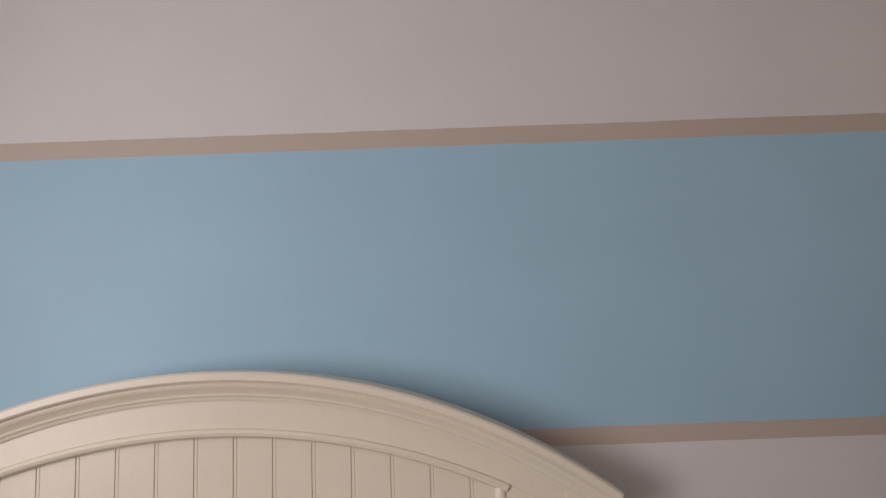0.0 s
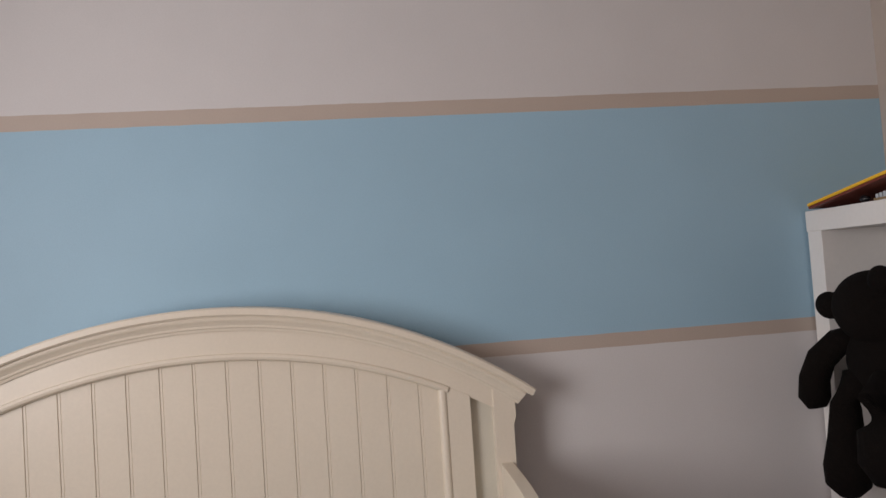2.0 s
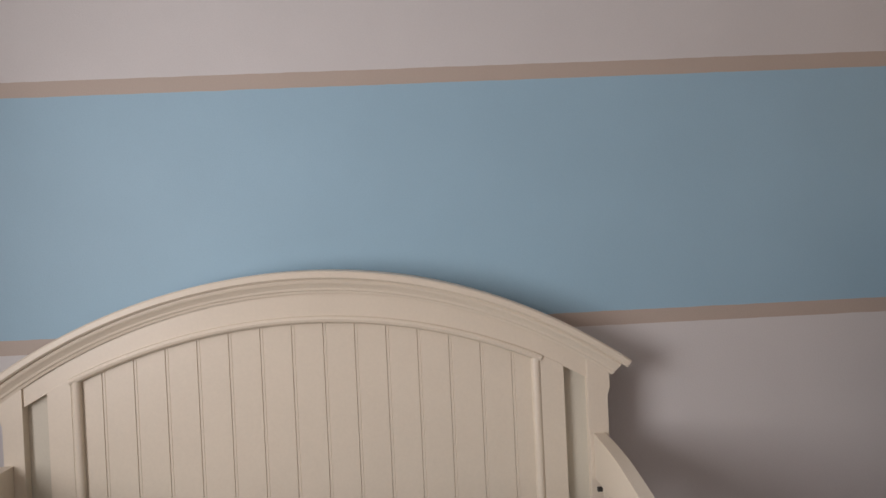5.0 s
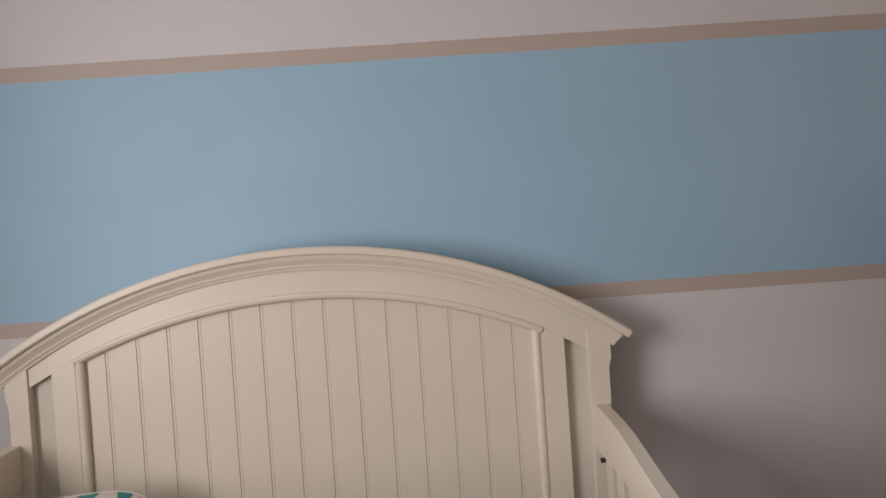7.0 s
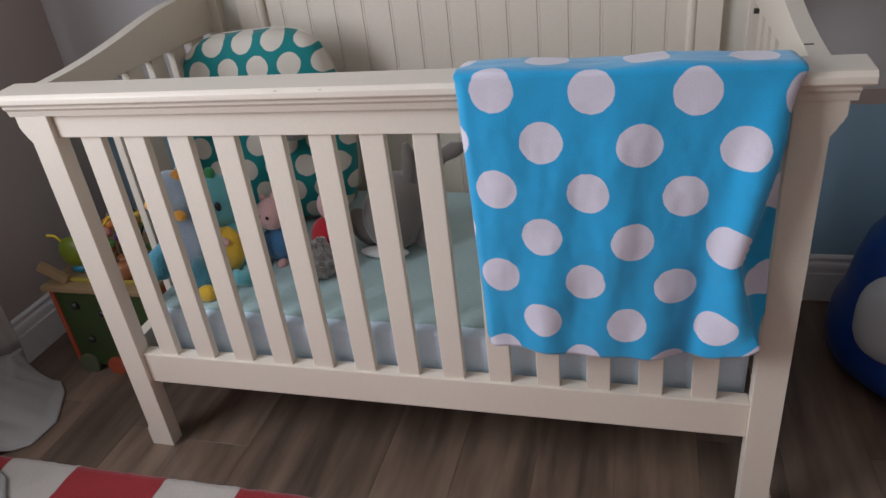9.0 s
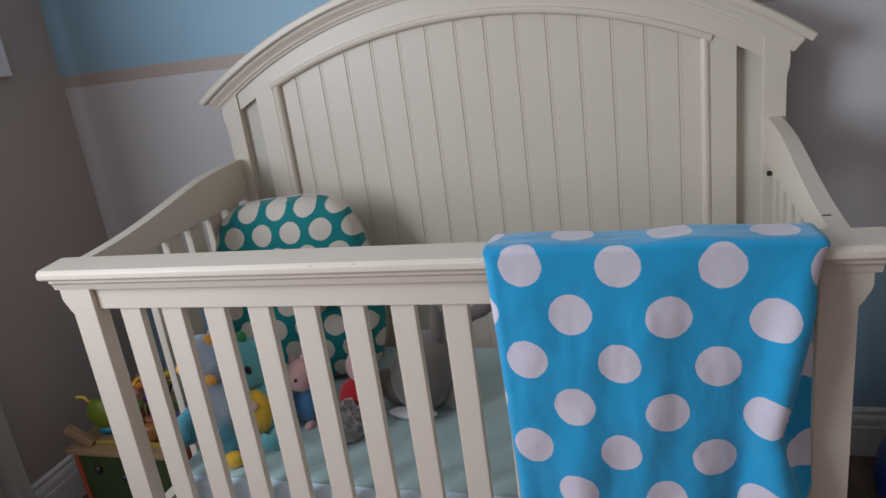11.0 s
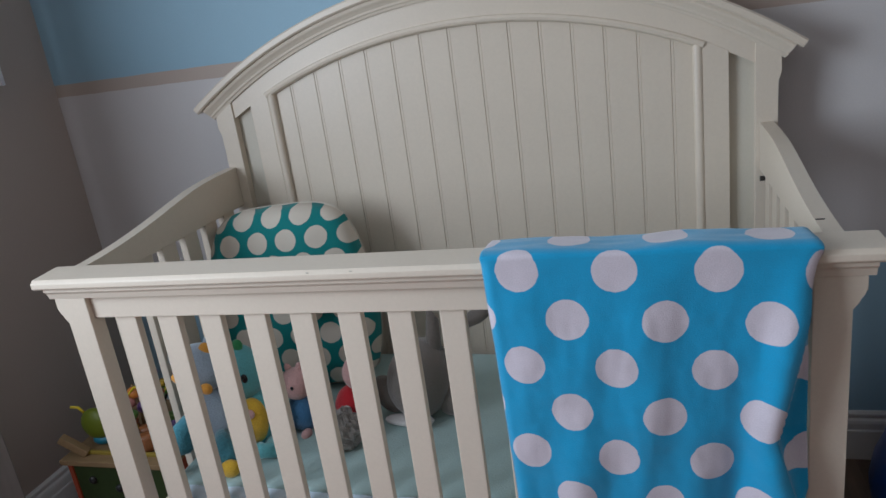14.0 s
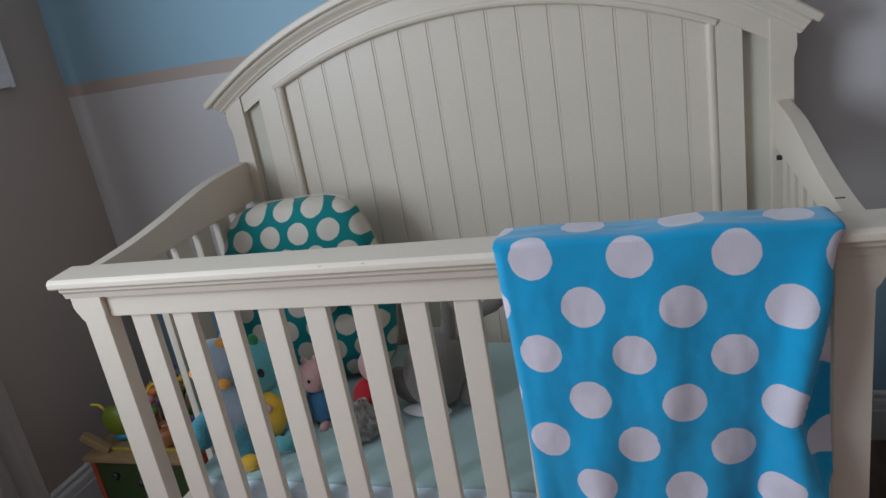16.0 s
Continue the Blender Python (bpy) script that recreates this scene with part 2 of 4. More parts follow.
yh = Y_HEAD
part("crown_board", arc_sweep([(yh - 0.034, 0.004), (yh - 0.030, 0), (yh + 0.072, 0), (yh + 0.076, 0.004), (yh + 0.076, 0.02), (yh - 0.030, 0.02), (yh - 0.034, 0.016)],
                              ARC_R, ARC_TOP, 0.790), M_CRIB, crib)
part("crown_moulding", arc_sweep([(yh - 0.022, 0.02), (yh + 0.06, 0.02), (yh + 0.06, 0.056), (yh - 0.006, 0.056), (yh - 0.008, 0.050), (yh - 0.011, 0.047), (yh - 0.012, 0.042), (yh - 0.016, 0.036), (yh - 0.021, 0.030), (yh - 0.023, 0.025)],
                                 ARC_R, ARC_TOP, 0.779), M_CRIB, crib)
# flat arched rail under the crown
xs = [-0.690 + 1.38 * i / 46 for i in range(47)]
part("arched_rail", prism([(x, arc_top(x, 0.045)) for x in xs] + [(x, panel_top(x)) for x in xs[::-1]], "y", yh, yh + 0.024), M_CRIB, crib)
part("arched_bead", arc_sweep([(yh + 0.001, -0.007), (yh - 0.005, -0.004), (yh - 0.007, 0.002), (yh - 0.005, 0.008), (yh + 0.002, 0.012), (yh + 0.014, 0.013), (yh + 0.014, -0.007)],
                              PAN_R, PAN_TOP, 0.574), M_CRIB, crib)
for s in (-1, 1):
    a, c = sorted((s * 0.5698, s * 0.627))
    part("stile", prism([(a, 0.20), (c, 0.20), (c, panel_top(c, -0.004)), (a, panel_top(a, -0.004))], "y", yh - 0.0015, yh + 0.020, 0.0012), M_CRIB, crib)
    a, c = sorted((s * 0.549, s * 0.571))
    part("panel_bead", prism([((a + c) / 2 + 0.011 * math.cos(math.pi * k / 8), yh + 0.004 - 0.0095 * math.sin(math.pi * k / 8)) for k in range(9)] + [(a, yh + 0.018), (c, yh + 0.018)], "z", 0.24, panel_top(0.57) - 0.001), M_CRIB, crib)
    # headboard post with a small corbel under the crown
    o, i_ = s * 0.731, s * 0.684
    part("post", prism([(i_, Z_FLOOR), (o, Z_FLOOR), (o, 1.048), (s * 0.734, 1.054), (s * 0.739, 1.060), (s * 0.740, 1.068), (s * 0.740, arc_top(0.740, 0.050)),
                        (i_, arc_top(0.681, 0.050))], "y", yh - 0.006, yh + 0.032, 0.002), M_CRIB, crib)
for i in range(15):
    x0, x1 = -0.5775 + 0.077 * i, -0.5775 + 0.077 * (i + 1)
    x0, x1 = max(x0, -0.560), min(x1, 0.560)
    zt0, zt1 = panel_top(x0) + 0.012, panel_top(x1) + 0.012
    f, g = yh + 0.012, 0.0012
    prof = [(x0 + 0.0008, f + 0.012), (x0 + 0.0003, f + 0.0016), (x0 + g, f), (x0 + 0.006, f), (x0 + 0.0072, f + 0.0011), (x0 + 0.0084, f),
            (x1 - g, f), (x1 - 0.0003, f + 0.0016), (x1 - 0.0008, f + 0.012)]
    rings = [[Vector((x, y, z if z < 0.5 else zt0 + (zt1 - zt0) * (x - x0) / (x1 - x0))) for x, y in prof] for z in (0.22, 1.0)]
    part("plank", sweep(rings), M_CRIB, crib)
part("backing", prism([(-0.57, 0.2), (0.57, 0.2)] + [(x, panel_top(x) + 0.01) for x in (0.57, 0.4, 0.2, 0, -0.2, -0.4, -0.57)], "y", yh + 0.0235, yh + 0.034), M_CRIB, crib)
# Crib paint greyed and darkened to stand for the shade inside the recesses.
M_SHADEPAINT = plain("shaded_cream_paint", (0.58, 0.54, 0.45), 0.5, 0.04)
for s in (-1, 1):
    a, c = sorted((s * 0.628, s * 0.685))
    part("recessed_panel", prism([(a, 0.20), (c, 0.20), (c, panel_top(c) + 0.012), (a, panel_top(a) + 0.012)], "y", yh + 0.019, yh + 0.0235), M_SHADEPAINT, crib, "recessed panel, its cream paint greyed for shade")
part("headboard_bottom_rail", box(-0.682, 0.682, yh, yh + 0.036, 0.174, 0.262, 0.003), M_CRIB, crib)


def side_top(y):
    """Height of the side panel's swept top edge."""
    k = np.interp(y, [-0.70, -0.64, -0.58, -0.52, -0.46, -0.38, -0.29, -0.20, -0.11, 0.02], [0.887, 0.888, 0.891, 0.896, 0.903, 0.915, 0.931, 0.945, 0.951, 0.954])
    return float(k)


ys = [-0.668 + (yh - 0.006 + 0.668) * i / 28 for i in range(29)]
for s, a, c in ((-1, -0.741, -0.711), (1, 0.693, 0.723)):
    zs = [sum(side_top(y + d) for d in (-0.03, -0.015, 0, 0.015, 0.03)) / 5 for y in ys]
    part("side_top_rail", prism(list(zip(ys, zs)) + [(ys[-1], 0.840), (ys[0], 0.840)], "x", a, c, 0.003), M_CRIB, crib)
    part("side_bottom_rail", box(a, c, -0.66, yh - 0.006, 0.174, 0.256, 0.003), M_CRIB, crib)
    for k in range(6):
        y = -0.570 + 0.0945 * k + 0.024
        part("slat", box((a + c) / 2 - 0.010, (a + c) / 2 + 0.010, y - 0.027, y + 0.027, 0.25, 0.845, 0.002), M_CRIB, crib)
    # front post: corbel at the top, small foot block
    o, i_ = s * 0.717, s * 0.665
    part("post", prism([(i_, Z_FLOOR), (s * 0.727, Z_FLOOR), (s * 0.727, Z_FLOOR + 0.050), (o, Z_FLOOR + 0.066), (o, 0.792), (s * 0.728, 0.800), (s * 0.732, 0.815), (s * 0.739, 0.822), (s * 0.739, 0.846), (i_, 0.846)],
                       "y", -0.712, -0.674, 0.0025), M_CRIB, crib)
part("rail_cap", prism([(-0.735, 0.876), (-0.735, 0.886), (-0.728, 0.893), (-0.66, 0.897), (-0.650, 0.894), (-0.648, 0.886), (-0.648, 0.872), (-0.731, 0.872)], "x", -0.763, 0.763, 0.002), M_CRIB, crib)
part("cap_moulding", prism([(-0.724, 0.872), (-0.724, 0.864), (-0.718, 0.858), (-0.716, 0.852), (-0.714, 0.846), (-0.66, 0.846), (-0.66, 0.872)], "x", -0.748, 0.748), M_CRIB, crib)
part("front_top_rail", box(-0.665, 0.665, -0.700, -0.668, 0.797, 0.848, 0.002), M_CRIB, crib)
part("front_bottom_rail", box(-0.665, 0.665, -0.701, -0.668, 0.174, 0.256, 0.003), M_CRIB, crib)
slat0 = box(-0.023, 0.023, -0.694, -0.676, 0.250, 0.800, 0.0025)
slat_mesh = None
for i in range(13):
    if slat_mesh is None:
        ob = part("slat", slat0, M_CRIB, crib)
        slat_mesh = ob.data
    else:
        ob = new("slat", slat_mesh)
        ob.parent = crib
        ob.matrix_parent_inverse = crib.matrix_world.inverted()
    ob.location.x = -0.595 + 0.0982 * i
part("spring_base", box(-0.66, 0.66, -0.65, yh - 0.01, 0.19, 0.21), M_SUBFLOOR, crib, "dark spring base under the mattress")
M_HOLE = plain("dark_bolt", (0.03, 0.028, 0.025), 0.5)
part("bolt", prism([(-0.030 + 0.0062 * math.cos(k * math.tau / 12), 0.827 + 0.0062 * math.sin(k * math.tau / 12)) for k in range(12)], "x", 0.689, 0.700), M_HOLE, crib, "dark bolt head in the side rail")
part("joint_gap", box(0.694, 0.708, -0.578, -0.575, 0.868, side_top(-0.5765) + 0.0015), M_HOLE, crib, "dark narrow joint in the side rail")


M_CHIP = plain("bare_wood_chip", (0.46, 0.42, 0.35), 0.8)
for x, y, w in ((-0.150, -0.7330, 0.0035), (-0.068, -0.7320, 0.003)):
    part("paint_chip", blob((x, y, 0.8890), (w, 0.0011, 0.0010), (0, 3, 0), 0.3, 12, 8, 200), M_CHIP, crib, "small chip in the paint")


# ---- fabrics ----
def dotted(name, ground, spot, u0, du, v0, dv, radius, rough=0.85, sheen=0.3, amount=0.08):
    """Printed dots in staggered rows, laid out in metres along the cloth."""
    m, n, l, b = node_mat(name, rough, 0, sheen)
    tc = n.new("ShaderNodeTexCoord")
    sep = n.new("ShaderNodeSeparateXYZ")
    l.new(tc.outputs["UV"], sep.inputs[0])

    def op(kind, a, c=None, d=None):
        k = n.new("ShaderNodeMath")
        k.operation = kind
        for i, v in enumerate((a, c, d)):
            if v is None:
                continue
            if isinstance(v, (int, float)):
                k.inputs[i].default_value = v
            else:
                l.new(v, k.inputs[i])
        return k.outputs[0]
    fu = op("DIVIDE", op("SUBTRACT", sep.outputs["X"], u0), du)
    fv = op("DIVIDE", op("SUBTRACT", sep.outputs["Y"], v0), dv)
    row = op("ROUND", fv)
    odd = op("MULTIPLY", op("FLOORED_MODULO", row, 2.0), 0.5)
    fu = op("SUBTRACT", fu, odd)
    x = op("MULTIPLY", op("SUBTRACT", fu, op("ROUND", fu)), du)
    y = op("MULTIPLY", op("SUBTRACT", fv, row), dv)
    d = op("SQRT", op("ADD", op("MULTIPLY", x, x), op("MULTIPLY", y, y)))
    wob = n.new("ShaderNodeTexNoise")
    wob.inputs["Scale"].default_value = 60
    l.new(tc.outputs["UV"], wob.inputs["Vector"])
    d = op("ADD", d, op("MULTIPLY", op("SUBTRACT", wob.outputs["Fac"], 0.5), 0.004))
    mr = n.new("ShaderNodeMapRange")
    mr.inputs["From Min"].default_value, mr.inputs["From Max"].default_value = radius - 0.0006, radius + 0.0006
    l.new(d, mr.inputs["Value"])
    col = mix_by(n, l, mr.outputs["Result"], spot, ground)
    vary(n, l, b, None, amount, 22, 420, 0.30, "UV", col)
    return m


def cloth(name, label, amount=0.06, base=(0.5, 0.5, 0.5), fine=350, bump=0.5, rough=0.9, sheen=0.3):
    m, n, l, b = node_mat(name, rough, 0, sheen)
    b.inputs["Specular IOR Level"].default_value = 0.12
    vary(n, l, b, base, amount, 12, fine, bump)
    return m


def plush(name, base, fine=260, amount=0.16):
    return cloth(name, "", amount, base, fine, 0.9, 0.95, 0.5)


M_BLANKET = dotted("turquoise_dotted_fleece", (0.022, 0.305, 0.565), (0.61, 0.56, 0.62), 0.225, 0.1525, 0.8785, 0.0836, 0.0348, sheen=0.35, amount=0.10)
M_PILLOW = dotted("teal_dotted_cotton", (0.012, 0.20, 0.20), (0.64, 0.58, 0.49), -0.005, 0.081, 0.229, 0.064, 0.0288, amount=0.05, sheen=0.1)
M_SHEET = cloth("mint_fleece_sheet", "", 0.07, (0.44, 0.58, 0.57), 240, 0.6)
# White curtain cloth lowered to grey to stand for the shade in its corner.
M_CURTAIN = cloth("shaded_white_curtain", "", 0.05, (0.34, 0.315, 0.295), 500, 0.25)


def grid_mesh(name, nu, nv, fn, uv=None, thickness=0.0, mat=None):
    """A sheet of nu by nv cells, from fn(a, c) with a and c in 0..1, with its cloth coordinates."""
    b = bmesh.new()
    lay = b.loops.layers.uv.new("cloth")
    vs = [[b.verts.new(fn(i / nu, j / nv)) for j in range(nv + 1)] for i in range(nu + 1)]
    for i in range(nu):
        for j in range(nv):
            f = b.faces.new((vs[i][j], vs[i + 1][j], vs[i + 1][j + 1], vs[i][j + 1]))
            f.smooth = True
            if uv:
                for lp, (p, q) in zip(f.loops, ((i, j), (i + 1, j), (i + 1, j + 1), (i, j + 1))):
                    lp[lay].uv = uv(p / nu, q / nv)
    me = bpy.data.meshes.new(name)
    b.to_mesh(me)
    b.free()
    me.materials.append(mat)
    ob = new(name, me)
    if thickness:
        md = ob.modifiers.new("thickness", "SOLIDIFY")
        md.thickness, md.offset = thickness, 0
    return ob


# ---- mattress ----
mattress = thing("mattress", 0, -0.33, 0.21, "crib mattress covered with a pale mint fleece sheet", "mattress")


def padded(x0, x1, y0, y1, z0, z1, r, seed):
    b = box(x0, x1, y0, y1, z0, z1, r, 5)
    bmesh.ops.subdivide_edges(b, edges=[e for e in b.edges if e.calc_length() > 0.2], cuts=24, use_grid_fill=True)
    for v in b.verts:
        p = v.co
        if p.z > (z0 + z1) / 2:
            v.co.z += noise.noise(Vector((p.x * 5, p.y * 6, seed))) * 0.005 + noise.noise(Vector((p.x * 17, p.y * 15, seed + 2))) * 0.0022
        else:
            v.co.z += 0.004 * noise.noise(Vector((p.x * 9, p.y * 9, seed + 4)))
        if p.y < -0.6:
            v.co.y += noise.noise(Vector((p.x * 12, p.z * 14, seed + 5))) * 0.006
    return b


# Sides of the same mint sheet, paled and blued to stand for window light.
part("core", padded(-0.657, 0.665, -0.656, -0.005, 0.2105, 0.3535, 0.036, 0.3), cloth("lit_sheet_side", "", 0.06, (0.68, 0.80, 0.91), 260, 0.4), mattress, "mattress side, sheet colour paled and blued for window light", True)
part("sheet", padded(-0.645, 0.654, -0.642, -0.010, 0.336, 0.3585, 0.010, 0.9), M_SHEET, mattress, "pale mint fleece sheet", True)


# ---- blanket over the front rail ----
def blanket_line(c):
    """The sheet's cross-section, over the rail: y, z and the cloth's own height at c in 0..1."""
    d = c * 0.784
    if d < 0.16:
        return -0.640, 0.7385 + d, 0.986 + 0.16 - d
    d -= 0.16
    if d < 0.112:
        t = d / 0.112
        y = -0.640 - 0.105 * min(1.0, t * 1.08) ** 0.92
        z = 0.8985 + 0.010 * min(1, t / 0.8) - 0.0075 * max(0, (t - 0.72) / 0.28) ** 2
        return y, z, 0.986 - 0.76 * d
    d -= 0.112
    return -0.745, 0.901 - d, 0.901 - d


def blanket_right(drop):
    return 0.660 + 0.022 * max(0.0, 1 - drop * 6) ** 2


def blanket_at(a, c):
    y, z, v = blanket_line(c)
    drop = max(0.0, 0.901 - z) / 0.53 if y <= -0.7449 and z < 0.902 else 0.0
    front = 1.0 if y <= -0.7449 and z < 0.902 else 0.0
    left = 0.168 + 0.018 * drop
    right = blanket_right(drop)
    x = left + (right - left) * a
    if front:
        # long soft folds that open towards the hem
        f = 0.007 * math.sin(a * 9.5 + 0.6 + 0.8 * drop) + 0.005 * math.sin(a * 17 + 2.1 - 1.2 * drop) + 0.004 * math.sin(a * 31 + 4 * drop)
        y += f * drop ** 0.8 - 0.006 * drop
        y += 0.0048 * noise.noise(Vector((a * 4, drop * 5, 1.7))) * min(1, drop * 4)
        y += (0.0018 * noise.noise(Vector((a * 15, drop * 8, 4.2))) + 0.0007 * noise.noise(Vector((a * 30, drop * 24, 7.2)))) * min(1, drop * 5)
        # a diagonal pull towards the lower right corner
        g = math.exp(-((a - 0.74 - 0.20 * (1 - drop)) / 0.05) ** 2)
        y += 0.009 * g * min(1, max(0, drop - 0.25) * 2)
        # the right side turned back behind a long upright fold
        crest = 0.664 - 0.104 * drop ** 1.3 if drop < 0.6 else 0.6105 + 0.12 * (drop - 0.6)
        fold = min(0.99, (crest - left) / (right - left))
        y -= 0.016 * math.exp(-((a - fold + 0.035) / 0.05) ** 2) * min(1, drop * 4)
        e = min(1.0, max(0.0, (a - fold) / 0.045))
        y += 0.036 * e * e * (3 - 2 * e) * min(1, drop * 8) * (1 - 0.75 * min(1.0, max(0.0, (drop - 0.6) / 0.3)))
        tip = max(0, (a - 0.94) / 0.06) ** 2 * max(0.0, 1 - drop * 5)
        x -= 0.012 * tip
        z -= 0.006 * tip
        y += 0.006 * tip
        x -= 0.010 * e * (1 - e) * 4 * min(1, drop * 2)
        e = max(0, (0.03 - a) / 0.03)
        y += 0.010 * e ** 2
        z -= 0.007 * e * max(0.0, 1 - drop * 5)
        # hem: one corner drawn up and rounded, the other turned under
        x += 0.010 * max(0.0, 1 - a / 0.12) * max(0.0, (drop - 0.93) / 0.07)
        y -= 0.008 * max(0.0, 1 - a / 0.14) * max(0.0, (drop - 0.94) / 0.06)
        z += 0.060 * max(0, (a - 0.74) / 0.26) ** 2 * drop ** 3 + 0.003 * math.sin(a * 8 + 1.0) * drop ** 3
        y = min(y, -0.7165) if a < 0.97 else min(y, -0.7160)
    elif z > 0.87:
        x -= 0.012 * max(0, (a - 0.94) / 0.06) ** 2
        z -= 0.006 * max(0, (a - 0.95) / 0.05) ** 2
        z += 0.002 * noise.noise(Vector((a * 9, c * 30, 0))) + 0.003 + 0.002 * math.sin(a * 12)
    return Vector((x, y, z))


def blanket_uv(a, c):
    y, z, v = blanket_line(c)
    drop = max(0.0, 0.901 - v) / 0.53
    left = 0.168 + 0.018 * drop
    x = left + (blanket_right(drop) - left) * a
    return (0.38 + (x - 0.38) * (1 + 0.05 * drop) - 0.03 * (v - 0.878), v + 0.03 * (x - 0.38))


blanket = tagged(grid_mesh("blanket", 150, 150, blanket_at, blanket_uv, 0.005, M_BLANKET),
                 "turquoise fleece blanket with white dots draped over the crib rail", "blanket")


# ---- pillow in the corner of the crib ----
def pillow_mesh(w, h, d):
    b = bmesh.new()
    lay = b.loops.layers.uv.new("cloth")
    n = 36
    sides = []
    for s in (-1, 1):
        vs = []
        for i in range(n + 1):
            rowv = []
            for j in range(n + 1):
                p, q = 2 * i / n - 1, 2 * j / n - 1
                # square to rounded outline
                x = p * math.sqrt(max(0, 1 - 0.30 * q * q))
                z = q * math.sqrt(max(0, 1 - 0.34 * p ** 4))
                x *= 1 - (0.07 if p > 0 else 0.04) * q
                puff = max(0, (1 - p ** 4) * (1 - q ** 4)) ** 0.45
                wr = 1 + 0.10 * noise.noise(Vector((p * 2.3, q * 2.3, s * 3.0)))
                rowv.append(b.verts.new((x * w, s * d * puff * wr, z * h * (1 + 0.02 * noise.noise(Vector((p * 5, q * 5, 9)))))))
            vs.append(rowv)
        sides.append(vs)
        for i in range(n):
            for j in range(n):
                f = b.faces.new((vs[i][j], vs[i + 1][j], vs[i + 1][j + 1], vs[i][j + 1]))
                f.smooth = True
                for lp in f.loops:
                    lp[lay].uv = (lp.vert.co.x, lp.vert.co.z)
    bmesh.ops.remove_doubles(b, verts=b.verts, dist=0.0008)
    return b


pil = pose(-0.512, -0.165, 0.614, -9, -2, 6)
pb = pillow_mesh(0.236, 0.254, 0.080)
bmesh.ops.transform(pb, matrix=pil, verts=pb.verts)
pillow = tagged(obj_from("pillow", pb, M_PILLOW, True), "teal pillow with cream dots leaning in the crib corner", "pillow")
bm = bmesh.new()
edge_pts = []
for k in range(72):
    a = k * math.tau / 72
    p, q = math.cos(a), math.sin(a)
    mmax = max(abs(p), abs(q))
    p, q = p / mmax, q / mmax
    edge_pts.append(pil @ Vector((p * math.sqrt(1 - 0.30 * q * q) * 0.237 * (1 - (0.07 if p > 0 else 0.04) * q), 0, q * math.sqrt(1 - 0.34 * p ** 4) * 0.255)))
part("piping", tube(edge_pts + edge_pts[:1], 0.0017, 6), cloth("cream_piping", "", 0.05, (0.62, 0.57, 0.48)), pillow, "cream piping round the edge", True)

# ---- soft toys on the mattress ----
ZM = 0.355
M_GREYBLUE = plush("grey_blue_plush", (0.38, 0.45, 0.54))
M_TEALPLUSH = plush("teal_plush", (0.17, 0.47, 0.51))
M_TEALKNIT = plush("teal_knit", (0.10, 0.30, 0.38), 160, 0.25)
M_ORANGE = plush("orange_felt", (0.72, 0.34, 0.05))
M_YELLOW = plush("yellow_plush", (0.75, 0.47, 0.04))
M_PINK = plush("pink_plush", (0.66, 0.40, 0.38))
M_BLUECLOTH = plush("blue_cloth", (0.08, 0.20, 0.38))
M_RED = plush("red_cloth", (0.48, 0.02, 0.03))
M_GREYPLUSH = plush("grey_brown_plush", (0.215, 0.19, 0.17))
M_WHITEPLUSH = plush("white_plush", (0.70, 0.68, 0.66))
M_FLUFF = plush("fluffy_grey", (0.27, 0.25, 0.23), 90, 0.45)
M_EYE = plain("dark_eye", (0.012, 0.012, 0.014), 0.15)

toy = thing("soft_toy", -0.60, -0.50, ZM, "grey-blue plush animal with orange patches and teal legs", "soft toy", "soft toys in the crib")
part("body", blob((-0.600, -0.495, 0.445), (0.070, 0.060, 0.088), (0, 8, 0), 0.10), M_GREYBLUE, toy, smooth=True)
part("head", blob((-0.602, -0.500, 0.574), (0.066, 0.055, 0.060), (0, 0, 0), 0.10), M_GREYBLUE, toy, smooth=True)
part("ear", blob((-0.652, -0.490, 0.592), (0.034, 0.014, 0.040), (0, -20, 20), 0.1), M_GREYBLUE, toy, smooth=True)
part("ear", blob((-0.572, -0.480, 0.618), (0.030, 0.016, 0.034), (0, 20, -20), 0.1), M_GREYBLUE, toy, smooth=True)
part("patch", blob((-0.576, -0.506, 0.622), (0.017, 0.010, 0.022), (0, 20, 0)), M_ORANGE, toy, "orange felt patch", True)
part("patch", blob((-0.660, -0.518, 0.556), (0.018, 0.010, 0.014)), M_ORANGE, toy, "orange felt patch", True)
part("patch", blob((-0.562, -0.552, 0.548), (0.016, 0.010, 0.014)), M_ORANGE, toy, "orange felt patch", True)
part("leg", tube([(-0.645, -0.515, 0.455), (-0.662, -0.545, 0.425), (-0.668, -0.560, 0.395), (-0.666, -0.566, 0.378)], 0.030, 14, [0.6, 1, 1.1, 0.7]), M_TEALKNIT, toy, "teal knitted leg", True)
part("leg", tube([(-0.560, -0.540, 0.425), (-0.540, -0.570, 0.405), (-0.525, -0.592, 0.390), (-0.515, -0.602, 0.382)], 0.026, 14, [0.6, 1, 1.1, 0.8]), M_TEALKNIT, toy, "teal knitted leg", True)
part("foot", blob((-0.506, -0.612, 0.378), (0.024, 0.016, 0.022), (0, 0, 20)), M_YELLOW, toy, "yellow foot", True)

